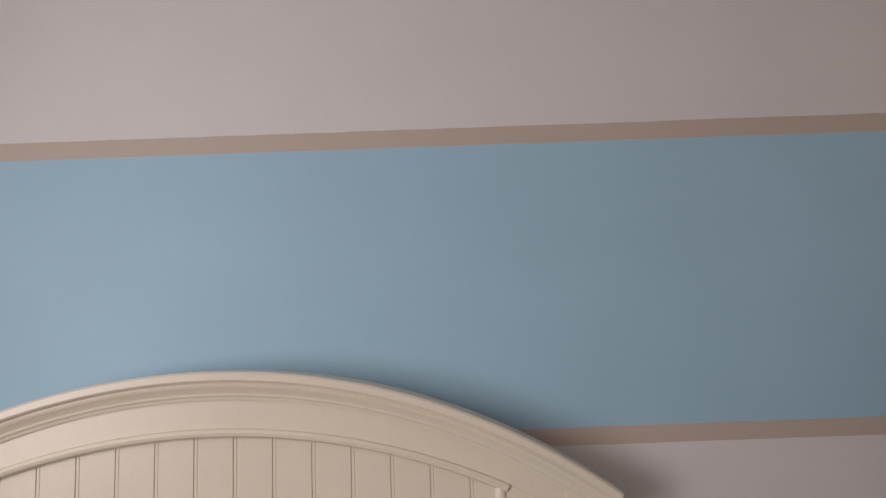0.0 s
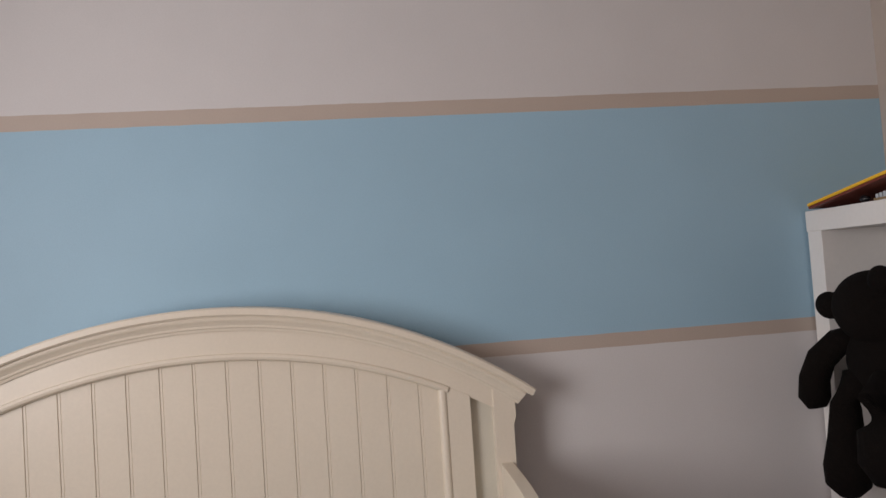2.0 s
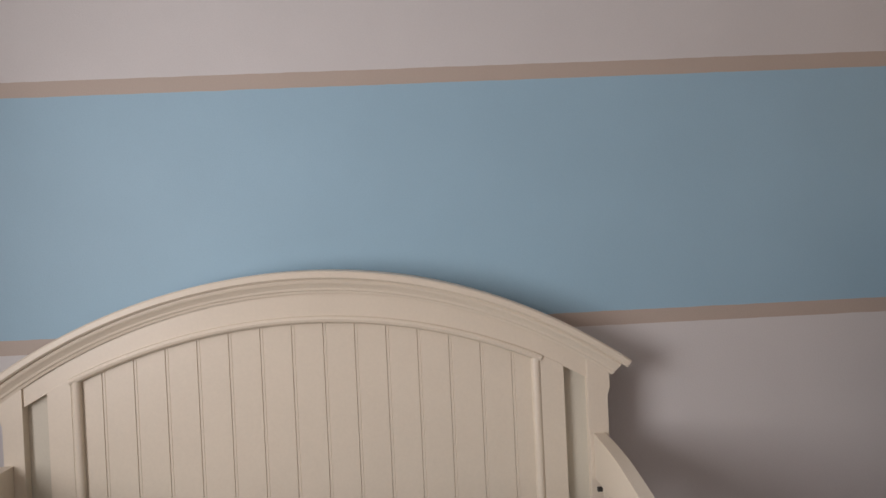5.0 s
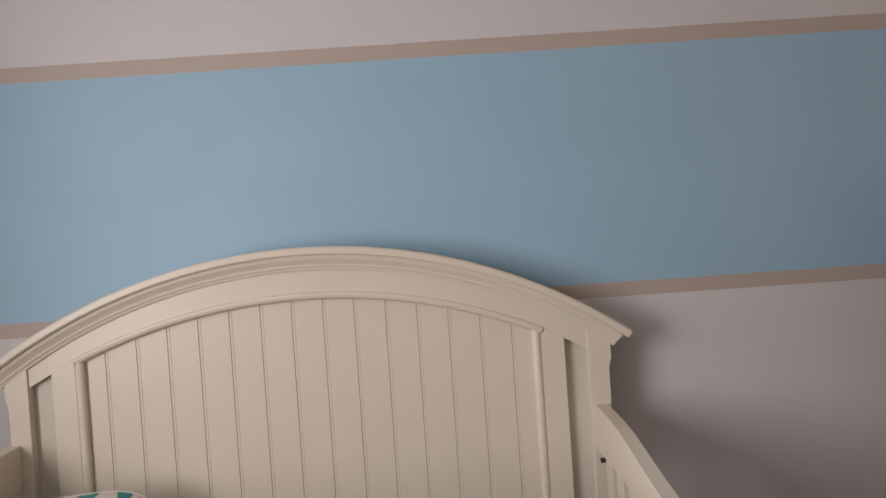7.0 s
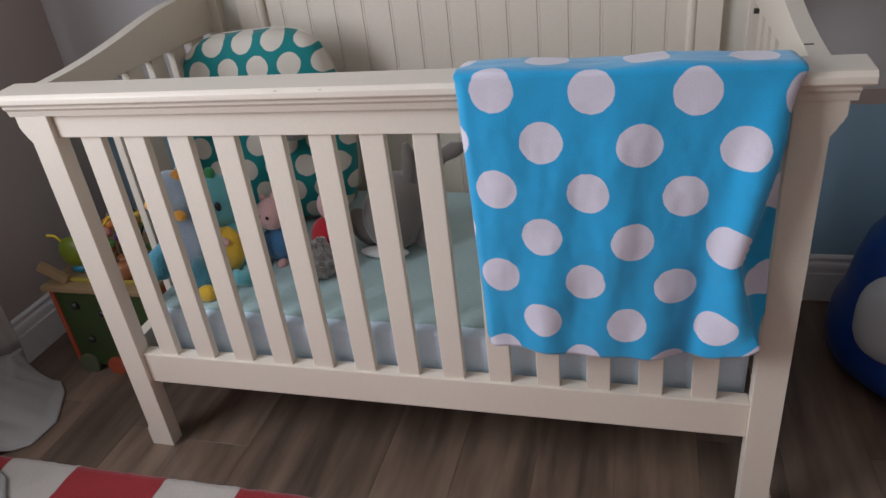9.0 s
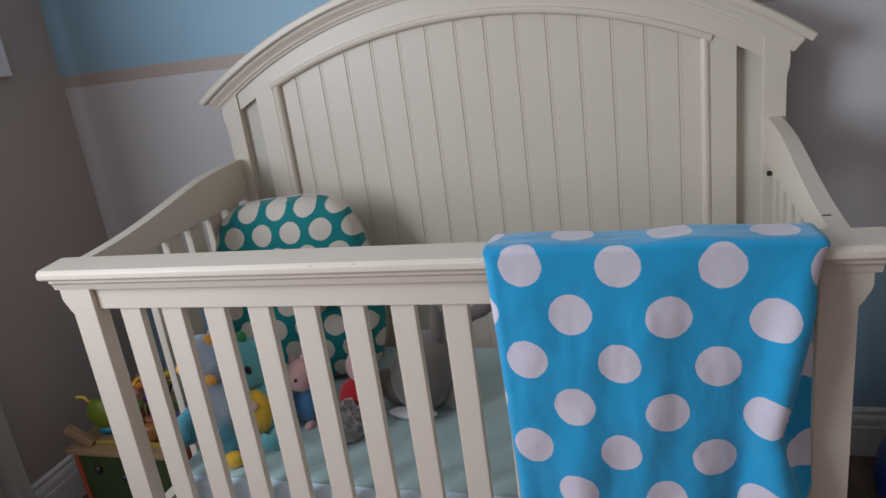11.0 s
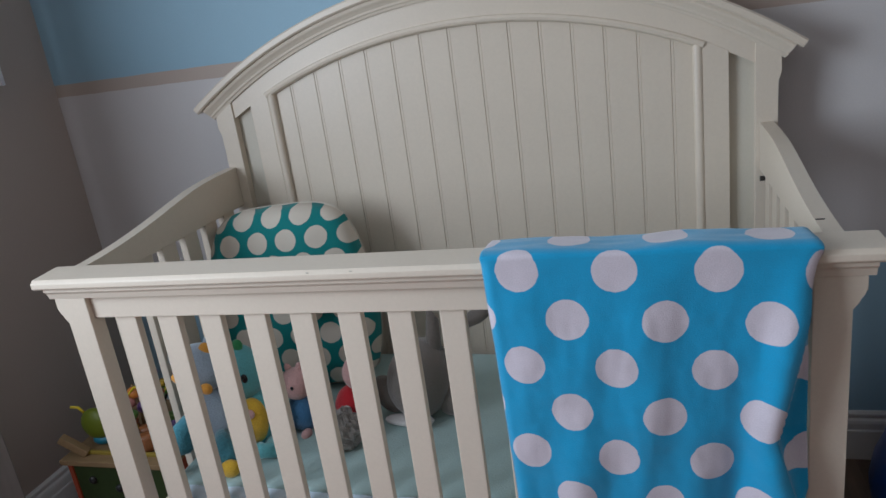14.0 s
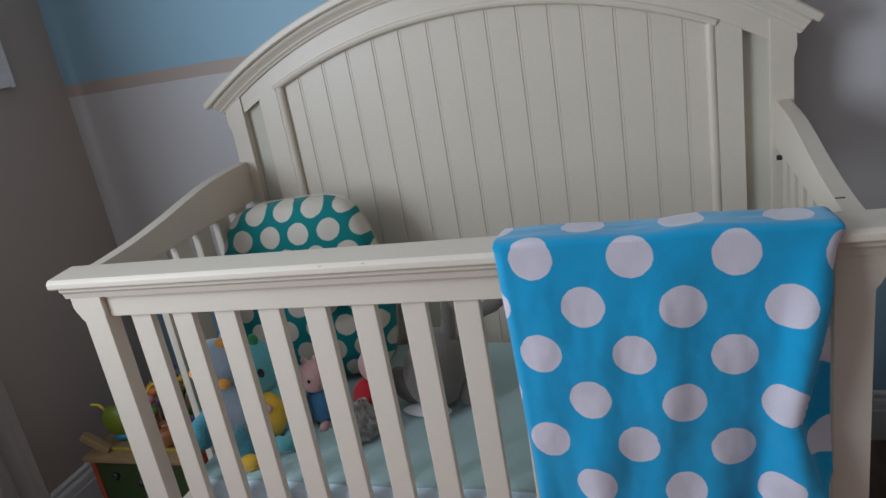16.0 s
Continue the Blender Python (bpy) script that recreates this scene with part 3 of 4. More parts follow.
toy = thing("soft_toy", -0.48, -0.48, ZM, "turquoise plush animal with a yellow belly and dark eyes", "soft toy", "soft toys in the crib")
part("body", blob((-0.492, -0.470, 0.430), (0.055, 0.050, 0.074), (0, 0, 0), 0.06), M_TEALPLUSH, toy, smooth=True)
part("head", blob((-0.512, -0.475, 0.553), (0.048, 0.048, 0.068), (0, -6, 0), 0.06), M_TEALPLUSH, toy, smooth=True)
part("belly", blob((-0.488, -0.508, 0.440), (0.036, 0.026, 0.058), (0, 4, 0), 0.04), M_YELLOW, toy, "yellow belly", True)
part("patch", blob((-0.480, -0.532, 0.470), (0.013, 0.008, 0.012)), M_PINK, toy, "pink patch", True)
part("eye", blob((-0.536, -0.518, 0.558), (0.0085, 0.005, 0.0115)), M_EYE, toy, "dark shiny eye", True)
part("eye", blob((-0.482, -0.516, 0.555), (0.0085, 0.005, 0.0115)), M_EYE, toy, "dark shiny eye", True)
part("crest", blob((-0.506, -0.480, 0.622), (0.014, 0.010, 0.016), (0, 25, 0)), plush("green_felt", (0.06, 0.28, 0.10)), toy, "green crest", True)
part("tail", tube([(-0.462, -0.490, 0.375), (-0.442, -0.515, 0.376), (-0.437, -0.540, 0.380), (-0.452, -0.555, 0.388), (-0.467, -0.550, 0.398)], 0.020, 12, [1, 1, 1, 0.9, 0.6]), M_TEALPLUSH, toy, smooth=True)
part("foot", blob((-0.522, -0.535, 0.376), (0.024, 0.034, 0.022), (0, 0, 10)), M_TEALPLUSH, toy, smooth=True)

toy = thing("soft_toy", -0.41, -0.40, ZM, "small pink plush doll in a blue top", "soft toy", "soft toys in the crib")
part("body", blob((-0.414, -0.405, 0.402), (0.042, 0.036, 0.050), (0, 0, 0), 0.05), M_BLUECLOTH, toy, "blue top", True)
part("head", blob((-0.414, -0.410, 0.484), (0.040, 0.036, 0.042), (0, 20, 0), 0.04), M_PINK, toy, smooth=True)
part("arm", tube([(-0.446, -0.420, 0.420), (-0.462, -0.435, 0.416), (-0.470, -0.446, 0.420)], 0.011, 10, [1, 1, 0.8]), M_PINK, toy, smooth=True)
part("foot", blob((-0.395, -0.445, 0.364), (0.013, 0.018, 0.011)), M_PINK, toy, smooth=True)
part("foot", blob((-0.438, -0.448, 0.364), (0.013, 0.018, 0.011)), plush("dark_felt", (0.02, 0.018, 0.02)), toy, "dark shoe", True)

for x, y, z in ((-0.430, -0.443, 0.492), (-0.408, -0.446, 0.490)):
    part("eye", blob((x, y, z), (0.004, 0.003, 0.005)), M_EYE, toy, "small dark eye", True)
part("ear", blob((-0.432, -0.405, 0.522), (0.009, 0.007, 0.014), (0, -15, 0)), M_PINK, toy, smooth=True)
part("ear", blob((-0.402, -0.405, 0.526), (0.009, 0.007, 0.014), (0, 15, 0)), M_PINK, toy, smooth=True)
part("snout", blob((-0.446, -0.440, 0.480), (0.013, 0.014, 0.012), (0, 0, 0)), M_PINK, toy, smooth=True)

toy = thing("soft_toy", -0.29, -0.39, ZM, "small pink plush doll in a red top", "soft toy", "soft toys in the crib")
part("body", blob((-0.284, -0.392, 0.418), (0.044, 0.038, 0.054), (0, 18, 0), 0.05), M_RED, toy, "red top", True)
part("head", blob((-0.254, -0.395, 0.508), (0.038, 0.036, 0.044), (0, 15, 0), 0.04), M_PINK, toy, smooth=True)
part("snout", blob((-0.222, -0.415, 0.516), (0.018, 0.014, 0.016)), M_PINK, toy, smooth=True)
part("patch", blob((-0.282, -0.431, 0.425), (0.012, 0.004, 0.012), (0, 30, 0)), M_WHITEPLUSH, toy, "white patch on the top", True)

toy = thing("soft_toy", -0.28, -0.47, ZM, "small fluffy grey plush animal lying down", "soft toy", "soft toys in the crib")


def fluffy(c, r, seed, mat, parent):
    b = blob(c, r, (10, 5, 30), 0.18, 34, 24, 40.0)
    rnd = random.Random(seed)
    for v in b.verts:
        v.co += (v.co - Vector(c)).normalized() * rnd.uniform(-0.003, 0.006)
    return part("body", b, mat, parent, smooth=False)


fluffy((-0.282, -0.468, 0.396), (0.044, 0.055, 0.042), 4, M_FLUFF, toy)
part("snout", blob((-0.300, -0.520, 0.378), (0.016, 0.016, 0.014), (0, 0, 0), 0.1), M_FLUFF, toy, smooth=True)
part("foot", blob((-0.312, -0.520, 0.364), (0.012, 0.014, 0.010)), M_GREYPLUSH, toy, smooth=True)

toy = thing("soft_toy", -0.13, -0.33, ZM, "grey plush fish with a white belly, tail upwards", "soft toy", "soft toys in the crib")
part("body", blob((-0.125, -0.318, 0.452), (0.082, 0.090, 0.100), (-18, 10, 0), 0.05), M_GREYPLUSH, toy, smooth=True)
part("belly", blob((-0.146, -0.384, 0.372), (0.070, 0.026, 0.011), (0, -6, -14), 0.04), M_WHITEPLUSH, toy, "white belly edge", True)
part("fin", tube([(-0.085, -0.31, 0.520), (-0.082, -0.305, 0.560), (-0.080, -0.30, 0.595), (-0.086, -0.30, 0.622)], 0.020, 12, [1.1, 0.9, 0.8, 0.35]), M_GREYPLUSH, toy, smooth=True)
part("fin", tube([(-0.05, -0.27, 0.530), (-0.01, -0.26, 0.572), (0.022, -0.26, 0.590), (0.050, -0.262, 0.600)], 0.020, 12, [1.0, 0.8, 1.0, 0.5]), M_GREYPLUSH, toy, smooth=True)
part("fin", blob((-0.205, -0.335, 0.415), (0.040, 0.020, 0.055), (0, -35, 0), 0.1), M_GREYPLUSH, toy, smooth=True)
part("fin", blob((-0.045, -0.340, 0.400), (0.036, 0.020, 0.040), (0, 30, 0), 0.1), M_GREYPLUSH, toy, smooth=True)

toy = thing("soft_toy", -0.36, -0.28, 0.60, "limp grey plush toy resting on the dotted pillow", "soft toy", "soft toys in the crib")
part("body", blob((-0.375, -0.268, 0.655), (0.058, 0.030, 0.034), (0, -12, 0), 0.12), M_GREYPLUSH, toy, smooth=True)
part("ear", blob((-0.425, -0.282, 0.622), (0.022, 0.014, 0.036), (0, 25, 0), 0.1), M_GREYPLUSH, toy, smooth=True)

# ---- wooden activity cube beside the crib ----
M_GREEN = plain("dark_green_paint", (0.032, 0.052, 0.013), 0.5, 0.2, 8, 90)
M_REDWOOD = plain("orange_red_paint", (0.36, 0.07, 0.03), 0.5, 0.1)
M_PINE = plain("pale_wood", (0.27, 0.18, 0.09), 0.5, 0.14, 9, 60)
M_YWIRE = plain("yellow_coated_wire", (0.75, 0.60, 0.03), 0.35)
M_BWIRE = plain("black_coated_wire", (0.02, 0.02, 0.02), 0.35)
CX0, CX1, CY0, CY1, CZ = -1.195, -0.86, -0.425, -0.12, 0.222
CUBE_FLOOR = Z_FLOOR - 0.031
cube = thing("activity_cube", (CX0 + CX1) / 2, (CY0 + CY1) / 2, CUBE_FLOOR, "wooden activity cube with green sides and toys on top", "toy")
part("front_panel", box(CX0 + 0.016, CX1 - 0.016, CY0, CY0 + 0.012, CUBE_FLOOR + 0.02, CZ, 0.002), M_GREEN, cube, "dark green front panel")
part("back_panel", box(CX0 + 0.016, CX1 - 0.016, CY1 - 0.012, CY1, CUBE_FLOOR + 0.02, CZ, 0.002), M_GREEN, cube)
for x in (CX0, CX1 - 0.015):
    part("side_panel", box(x, x + 0.015, CY0 - 0.003, CY1, CUBE_FLOOR, CZ, 0.003), M_REDWOOD, cube, "orange-red side panel")
part("top_board", box(CX0 - 0.012, CX1 + 0.012, CY0 - 0.014, CY1 + 0.012, CZ, CZ + 0.016, 0.004), M_PINE, cube, "pale wooden top board")
for x, zc, r, mat in ((-1.152, -0.034, 0.033, plain("faded_green_disc", (0.10, 0.11, 0.06), 0.5)), (-1.055, -0.034, 0.030, M_REDWOOD)):
    part("disc", prism([(x + r * math.cos(k * math.tau / 24), zc + r * math.sin(k * math.tau / 24)) for k in range(24)], "y", CY0 - 0.012, CY0 - 0.0005, 0.002), mat, cube)
for x, zc in ((-1.122, 0.172), (-1.112, 0.055), (-1.04, 0.15)):
    part("peg", blob((x, CY0 - 0.004, zc), (0.012, 0.008, 0.012)), M_BWIRE, cube, smooth=True)
ZT = CZ + 0.016
part("figure", blob((-1.135, -0.345, ZT + 0.062), (0.050, 0.026, 0.048), (0, 10, 0), 0.06), plain("lime_green_paint", (0.15, 0.19, 0.012), 0.45), cube, "lime green animal figure", True)
part("figure_foot", blob((-1.13, -0.345, ZT + 0.014), (0.030, 0.022, 0.016)), plain("blue_paint", (0.03, 0.20, 0.30), 0.4), cube, "blue painted foot", True)
part("antenna", tube([(-1.165, -0.345, ZT + 0.09), (-1.18, -0.35, ZT + 0.115), (-1.20, -0.355, ZT + 0.118)], 0.004, 8), M_YWIRE, cube, smooth=True)
part("wooden_arm", box(-0.011, 0.011, -0.012, 0.012, 0, 0.085, 0.004), M_PINE, cube).matrix_world = pose(-1.135, -0.405, ZT + 0.004, 0, -48, 15)
part("rail", box(-1.18, -0.90, -0.405, -0.395, ZT, ZT + 0.010, 0.003), plain("yellow_paint", (0.34, 0.25, 0.04), 0.45), cube, "yellow strip")
rnd = random.Random(7)
bead_cols = [plain("bead_" + nm, c, 0.35) for nm, c in (("orange", (0.62, 0.22, 0.04)), ("purple", (0.16, 0.09, 0.28)), ("pink", (0.55, 0.25, 0.22)), ("brown", (0.28, 0.11, 0.04)), ("green", (0.12, 0.25, 0.06)), ("yellow", (0.6, 0.4, 0.04)))]
for k, (x0, x1, y0, y1, h, mat) in enumerate(((-1.06, -0.90, -0.36, -0.30, 0.17, M_YWIRE), (-1.02, -0.93, -0.22, -0.34, 0.24, M_BWIRE), (-1.08, -0.95, -0.20, -0.26, 0.14, M_YWIRE))):
    path = []
    for i in range(33):
        t = i / 32
        a = math.pi * t
        path.append((x0 + (x1 - x0) * t + 0.030 * math.sin(a * 4), y0 + (y1 - y0) * t + 0.018 * math.sin(a * 6), ZT + h * math.sin(a) ** 0.6 * (1 - 0.16 * math.sin(a * 4) ** 2)))
    wire = part("wire", tube(path, 0.0032, 6), mat, cube, "bent coated bead wire", True)
    for i in (3, 5, 7, 24, 27):
        p = path[i]
        r = rnd.uniform(0.013, 0.020)
        part("bead", blob(p, (r, r, r * rnd.choice((0.8, 1.0))), (0, 0, 0), 0, 14, 10), bead_cols[rnd.randrange(6)], wire, smooth=True)
for x, y, r in ((-1.01, -0.375, 0.030), (-0.955, -0.37, 0.027), (-0.985, -0.33, 0.026), (-0.92, -0.34, 0.030), (-1.045, -0.33, 0.024)):
    part("block", blob((x, y, ZT + r * 0.95), (r, r * 0.8, r), (0, 0, rnd.uniform(0, 60)), 0, 16, 12, 9, 2.0), bead_cols[rnd.randrange(6)], cube, smooth=True)
for x, z, c in ((-1.045, 0.345, 2), (-1.02, 0.375, 0), (-1.00, 0.33, 1)):
    part("bead", blob((x, -0.30, z), (0.022, 0.020, 0.018)), bead_cols[c], cube, smooth=True)
for k in range(9):
    r = rnd.uniform(0.014, 0.024)
    part("block", blob((rnd.uniform(-1.09, -0.89), rnd.uniform(-0.37, -0.17), ZT + r), (r, r * 0.85, r), (0, 0, rnd.uniform(0, 60)), 0, 14, 10, 9, 2.0), bead_cols[(1, 3, 3, 4)[k % 4]], cube, smooth=True)
part("bead_post", tube([(-1.02, -0.30, ZT), (-1.022, -0.30, 0.40)], 0.004, 8), M_PINE, cube, smooth=True)
cube.location += Vector((0.047, -0.032, 0.031))


# ---- curtain, left wall ----
def curtain_at(a, c):
    """a along the cloth, c from the rod down to where the slack begins."""
    z = 2.26 + (Z_FLOOR + 0.10 - 2.26) * c
    y = -0.500 - 0.66 * a
    wave = math.sin(a * 40 + 1.2) * 0.015 + 0.005 * math.sin(a * 93 + c * 3)
    x = X_LEFT + 0.044 + wave * (0.75 + 0.3 * c) + 0.012 * c
    return Vector((max(x, X_LEFT + 0.022), y, z))


curtain = thing("curtain", X_LEFT + 0.1, -0.85, Z_FLOOR, "white floor-length curtain gathered on the floor", "curtain")
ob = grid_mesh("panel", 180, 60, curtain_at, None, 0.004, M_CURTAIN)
ob.parent, ob.matrix_parent_inverse = curtain, curtain.matrix_world.inverted()


HEM = [(-1.290, -0.515), (-1.165, -0.530), (-1.118, -0.570), (-1.052, -0.682), (-1.060, -0.770), (-1.125, -0.815), (-1.105, -0.850), (-1.020, -0.890), (-0.965, -0.950), (-0.975, -1.080), (-1.090, -1.170)]


def hem_at(a, c):
    """The slack of the cloth, spread over the floor and the rug's corner in stiff flat folds."""
    top = curtain_at(a, 1.0)
    k = a * (len(HEM) - 1)
    i = min(int(k), len(HEM) - 2)
    ox, oy = (HEM[i][d] + (HEM[i + 1][d] - HEM[i][d]) * (k - i) for d in (0, 1))
    x, y = top.x + (ox - top.x) * c, top.y + (oy - top.y) * c
    rug_lift = 0.014 * min(1.0, max(0.0, (-0.795 - y) / 0.02))
    crease = 0.016 * math.exp(-((c - 0.22 - 0.10 * math.sin(a * 8)) / 0.07) ** 2)
    fold = abs(math.sin(a * 15.7 + 1.2 * c)) * 0.026 * math.sin(min(1.0, c * 1.15) * math.pi)
    z = Z_FLOOR + 0.004 + rug_lift + 0.096 * (1 - c) ** 1.15 * (1 - 0.25 * c) + crease * (1 - c) + fold
    return Vector((x, y, z + 0.004 * noise.noise(Vector((a * 14, c * 6, 2))) * (1 - c)))


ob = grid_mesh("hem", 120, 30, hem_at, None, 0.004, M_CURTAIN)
ob.parent, ob.matrix_parent_inverse = curtain, curtain.matrix_world.inverted()
part("rod", tube([(X_LEFT + 0.07, -0.44, 2.28), (X_LEFT + 0.07, -3.0, 2.28)], 0.012, 12), M_TRIM, curtain, smooth=True)
part("bracket", box(X_LEFT, X_LEFT + 0.07, -0.475, -0.460, 2.262, 2.276, 0.002), M_TRIM, curtain)

# ---- picture on the left wall ----
pic = thing("picture", X_LEFT, -0.27, 1.5, "white-washed wooden picture panel on the greige wall", "picture")
m_, n_, l_, b_ = node_mat("whitewashed_wood", 0.6)
vary(n_, l_, b_, (0.72, 0.72, 0.74), 0.10, 3, 40, 0.3, stretch=(1, 1, 14))
part("panel", box(X_LEFT + 0.001, X_LEFT + 0.018, -0.495, -0.090, 1.268, 1.76, 0.002), m_, pic)
part("edge_strip", box(X_LEFT + 0.001, X_LEFT + 0.024, -0.099, -0.087, 1.266, 1.764, 0.002), m_, pic)

# ---- blue toy beside the crib ----
M_BLUEPL = plain("glossy_blue_plastic", (0.006, 0.045, 0.26), 0.32, 0.08, 5, 60, 0.02)
M_GREYPL = plain("pale_grey_plastic", (0.50, 0.53, 0.56), 0.4, 0.04, 5, 60, 0.02)
bx, by = 1.192, -0.165
bin_ = thing("toy_bin", bx, by, Z_FLOOR, "rounded blue plastic toy bin with a pale front", "toy bin")
part("body", lathe([(0.16, 0.0), (0.225, 0.008), (0.260, 0.04), (0.268, 0.09), (0.262, 0.14), (0.244, 0.19), (0.234, 0.25), (0.212, 0.33), (0.175, 0.385), (0.12, 0.418), (0.06, 0.432), (0.004, 0.435)], (bx, by, Z_FLOOR), 40), M_BLUEPL, bin_, smooth=True)
plate = part("front_plate", blob((bx - 0.140, by - 0.190, 0.215), (0.130, 0.060, 0.115), (6, 0, -20), 0, 28, 18, 9, 0.8), M_GREYPL, bin_, "pale grey rounded front plate", True)
part("knob", blob((bx - 0.090, by - 0.257, 0.265), (0.034, 0.016, 0.013), (0, 0, -18), 0, 18, 12, 9, 1.0), M_EYE, plate, "dark handle", True)

# ---- cube shelf in the right corner ----
SX0, SX1, SY0, SY1, SZ = 1.637, 1.890, -0.640, 0.108, 1.540
shelf = thing("shelf_unit", 1.77, -0.27, Z_FLOOR, "white laminate open shelf standing against the greige wall", "shelf")
part("side", box(SX0, SX1, SY1 - 0.058, SY1, Z_FLOOR, SZ - 0.058, 0.0015), M_WHITE, shelf)
part("side", box(SX0, SX1, SY0, SY0 + 0.058, Z_FLOOR, SZ - 0.058, 0.0015), M_WHITE, shelf)
part("middle_panel", box(SX0 + 0.002, SX1, -0.275, -0.257, Z_FLOOR, SZ - 0.058, 0.0015), M_WHITE, shelf)
part("top", box(SX0 - 0.002, SX1, SY0 - 0.002, SY1 + 0.002, SZ - 0.058, SZ, 0.0015), M_WHITE, shelf)
for z in (Z_FLOOR, 0.32, 0.675, 1.030):
    for y0, y1 in ((SY0 + 0.058, -0.275), (-0.257, SY1 - 0.058)):
        part("divider", box(SX0 + 0.002, SX1, y0, y1, z, z + (0.05 if z < 0 else 0.018), 0.001), M_WHITE, shelf)
part("back", box(SX1 - 0.007, SX1 - 0.001, SY0 + 0.058, SY1 - 0.058, Z_FLOOR + 0.05, SZ - 0.058), M_WHITE, shelf)

M_BEAR = cloth("dark_brown_plush", "", 0.3, (0.005, 0.0036, 0.003), 200, 0.9, 1.0, 0.0)
bear = thing("teddy_bear", 1.62, -0.15, 1.048, "dark brown plush bear sitting in a shelf cube, legs hanging", "soft toy")
part("head", blob((1.622, -0.150, 1.279), (0.090, 0.112, 0.092), (0, 0, 0), 0.05, 28, 18), M_BEAR, bear, smooth=True)
part("ear", blob((1.572, -0.050, 1.284), (0.028, 0.044, 0.036), (0, 0, 0), 0.06), M_BEAR, bear, smooth=True)
part("ear", blob((1.582, -0.225, 1.349), (0.022, 0.036, 0.034)), M_BEAR, bear, smooth=True)
part("body", blob((1.647, -0.145, 1.149), (0.085, 0.105, 0.104), (0, 0, 0), 0.05, 28, 18), M_BEAR, bear, smooth=True)
part("arm", tube([(1.632, -0.090, 1.209), (1.587, -0.048, 1.189), (1.562, -0.010, 1.144), (1.556, 0.016, 1.089), (1.556, 0.022, 1.039), (1.559, 0.018, 1.012)], 0.040, 16, [0.7, 0.85, 0.9, 0.95, 1.0, 0.6]), M_BEAR, bear, smooth=True)
part("leg", tube([(1.642, -0.11, 1.094), (1.587, -0.095, 1.092), (1.562, -0.090, 1.034), (1.556, -0.090, 0.954), (1.554, -0.088, 0.884), (1.554, -0.086, 0.839), (1.556, -0.084, 0.812)], 0.052, 18, [0.8, 0.72, 0.70, 0.82, 1.06, 1.0, 0.5]), M_BEAR, bear, smooth=True)
part("leg", tube([(1.642, -0.20, 1.094), (1.582, -0.215, 1.094), (1.548, -0.235, 1.069), (1.538, -0.245, 1.004), (1.538, -0.25, 0.934), (1.540, -0.25, 0.884)], 0.056, 18, [0.8, 0.8, 0.9, 0.98, 1.1, 0.6]), M_BEAR, bear, smooth=True)

M_YBOARD = plain("yellow_board", (0.80, 0.45, 0.015), 0.45)
ramp = thing("toy_board", 1.72, -0.1, SZ, "yellow toy board with a dark red underside, tilted on the shelf", "toy")
for nm, z0, z1, mat, lab in (("board", 0.007, 0.015, M_YBOARD, ""), ("underside", 0.0, 0.0068, plain("dark_red_board", (0.16, 0.03, 0.015), 0.6), "dark red underside")):
    b = box(0.0 if nm == "board" else 0.002, 0.24, -0.42, 0.0, z0, z1, 0.0015)
    m9 = pose(1.612, 0.062, SZ + 0.003, -9.0, 0, 0)
    bmesh.ops.transform(b, matrix=m9, verts=b.verts)
    part(nm, b, mat, ramp, lab)
part("knob", blob((1.655, -0.105, SZ + 0.010), (0.012, 0.014, 0.010)), M_EYE, ramp, "dark knob", True)
for k in range(14):
    part("rib", box(1.655, 1.80, -0.150 - 0.013 * k, -0.142 - 0.013 * k, SZ, SZ + 0.018 + 0.0019 * k, 0.001), M_GREYPL, ramp)
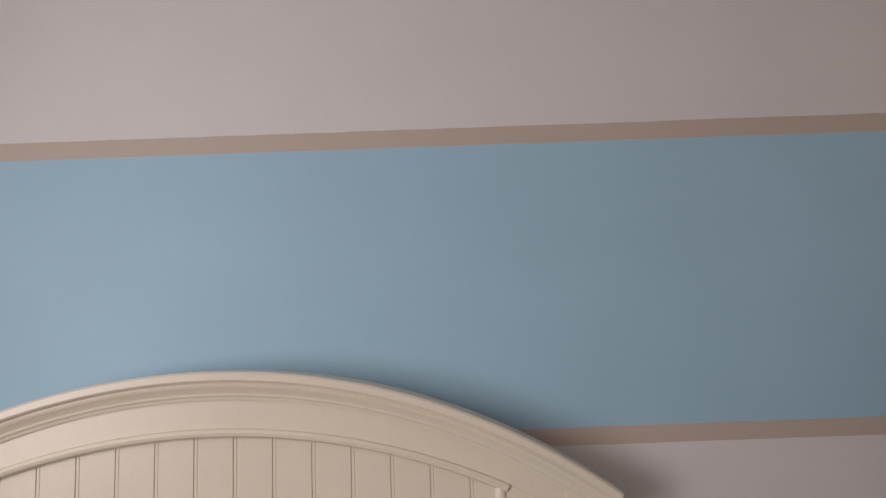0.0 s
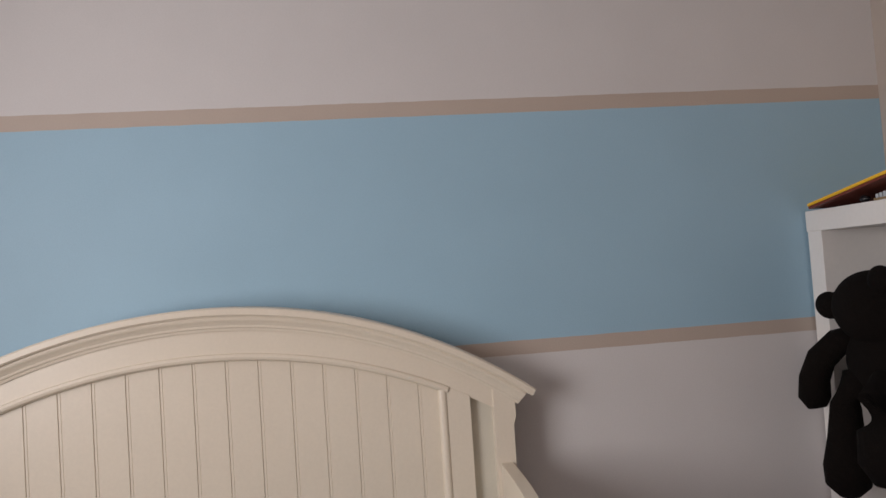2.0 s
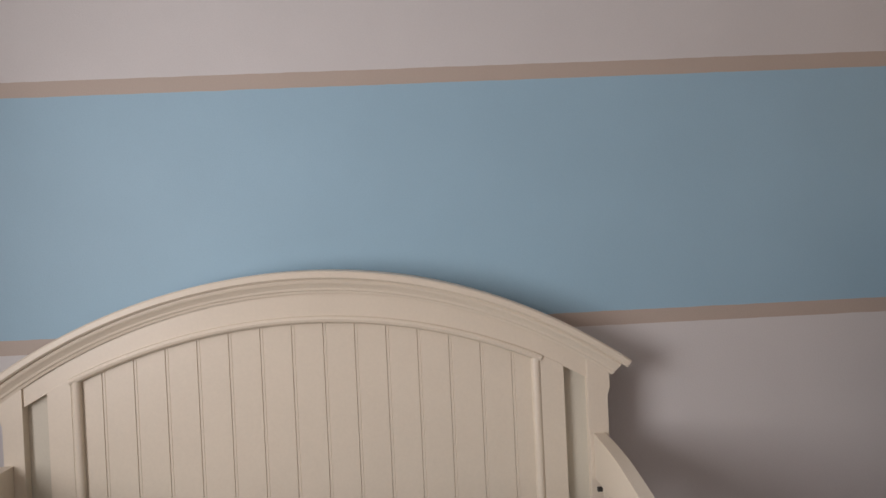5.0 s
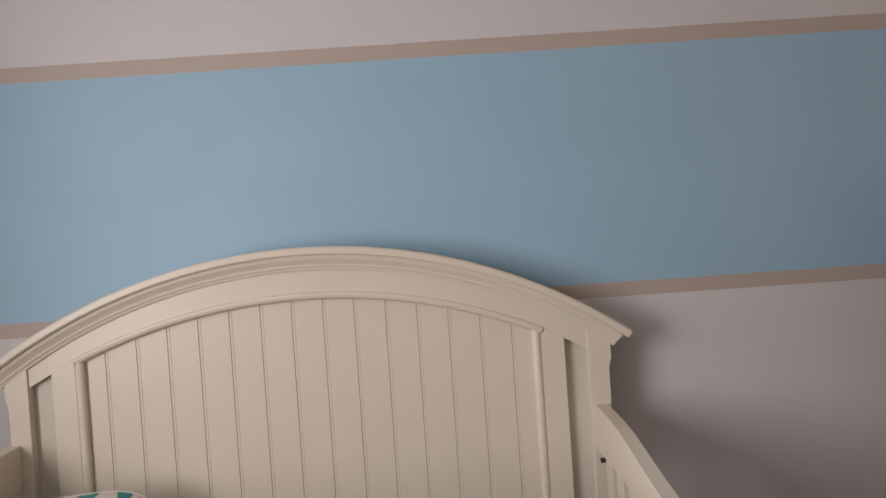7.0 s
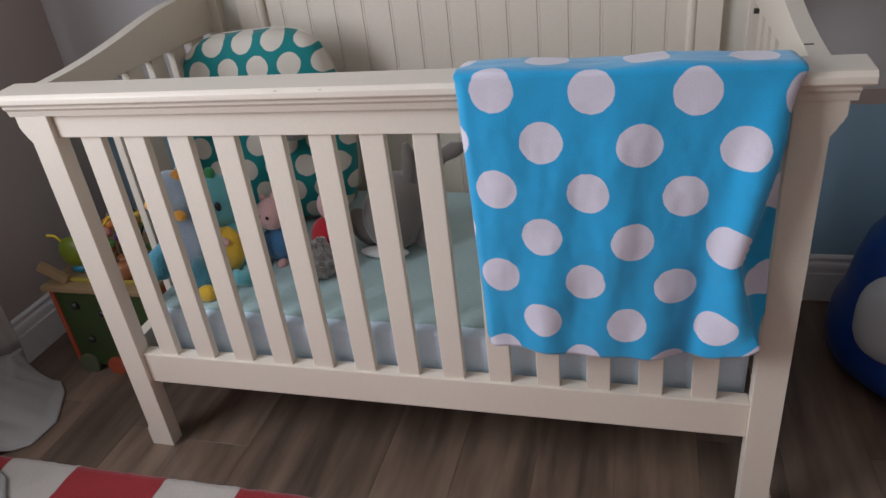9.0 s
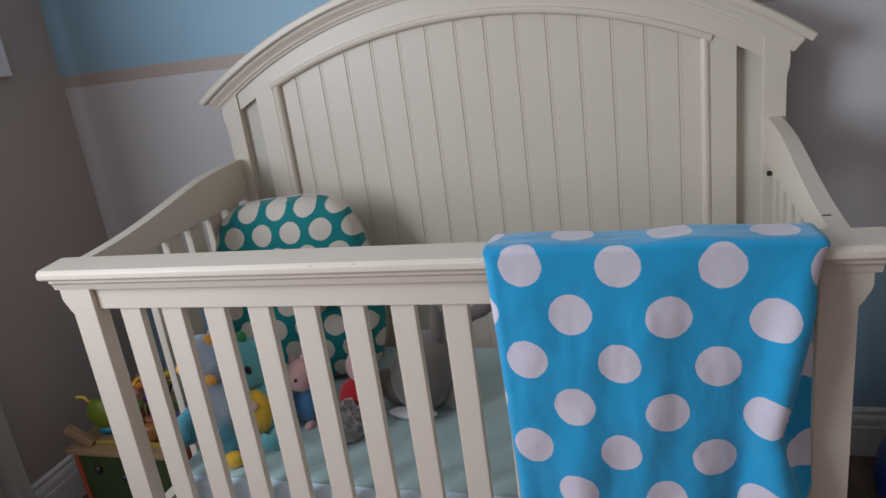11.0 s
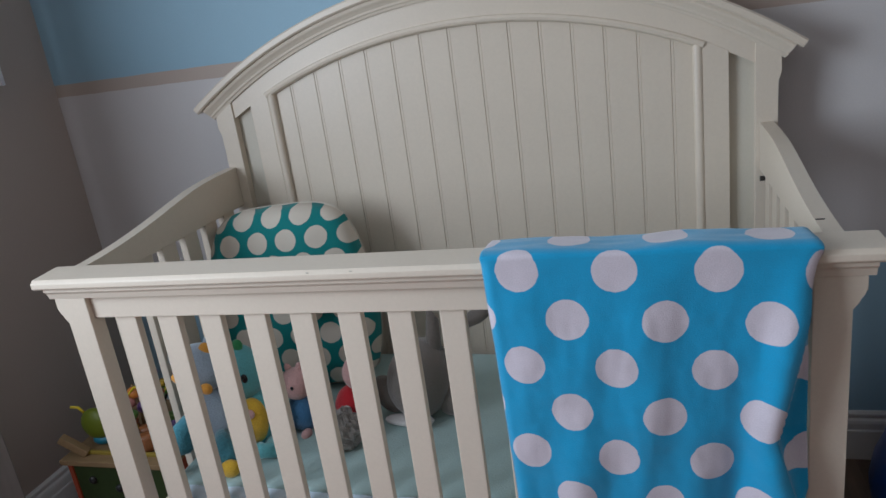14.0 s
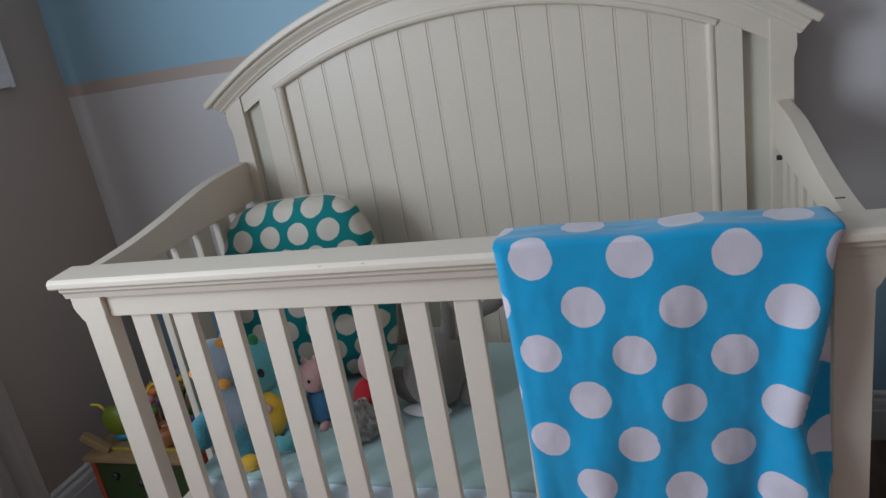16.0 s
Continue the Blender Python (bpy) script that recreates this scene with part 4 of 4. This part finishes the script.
part("support", box(1.652, 1.805, -0.335, -0.138, SZ, SZ + 0.008, 0.001), M_PINE, ramp)

# ---- rug ----
M_RUGW, M_RUGR = cloth("cream_rug_pile", "", 0.12, (0.45, 0.40, 0.35), 300, 0.9), cloth("red_rug_pile", "", 0.14, (0.27, 0.016, 0.02), 300, 0.9)
rug = thing("rug", -0.3, -1.6, Z_FLOOR, "rug in broad red and cream stripes lying on the planks", "rug")
xr, red = -1.323, True
while xr < 0.75:
    w = 0.256 if red else 0.198

    def stripe_at(a, c, x0=xr, w=w):
        e = 0.004 * noise.noise(Vector(((x0 + a * w) * 38, 0.4, 1))) + 0.002 * noise.noise(Vector(((x0 + a * w) * 130, 3.4, 1)))
        y = -0.812 + e - 1.6 * c
        edge = min(1, c * 130)
        jag = 0.003 * noise.noise(Vector((round(a) * 9 + x0 * 4 + a * w * 4, y * 60, 2)))
        return Vector((x0 + a * w + jag, y, Z_FLOOR + 0.001 + 0.010 * edge ** 0.5))
    ob = grid_mesh("stripe", 24, 160, stripe_at, None, 0.0, M_RUGR if red else M_RUGW)
    ob.parent, ob.matrix_parent_inverse = rug, rug.matrix_world.inverted()
    xr += w
    red = not red

# ---- floor planks ----
PW, PL = 0.178, 1.22
plank_mesh = {}
cols = int((X_RIGHT - X_LEFT) / PW) + 1
rnd = random.Random(3)
for i in range(cols):
    x0 = X_LEFT + 0.001 + i * PW
    w = min(PW, X_RIGHT - x0)
    if w < 0.02:
        continue
    y = Y_BACK - rnd.uniform(0.1, PL)
    spans = [(y, Y_BACK)]
    while y > Y_FRONT:
        spans.append((max(y - PL, Y_FRONT), y))
        y -= PL
    for y0, y1 in spans:
        key = (round(w, 3), round(y1 - y0, 3))
        if key not in plank_mesh:
            b = box(0.0001, w - 0.0001, 0.0001, y1 - y0 - 0.0001, -0.006, 0.0, 0.0004, 1)
            me = bpy.data.meshes.new("plank")
            b.to_mesh(me)
            b.free()
            me.materials.append(M_FLOOR)
            plank_mesh[key] = me
        ob = new("plank", plank_mesh[key])
        ob.location = (x0, y0, Z_FLOOR)
        ob.parent = floor
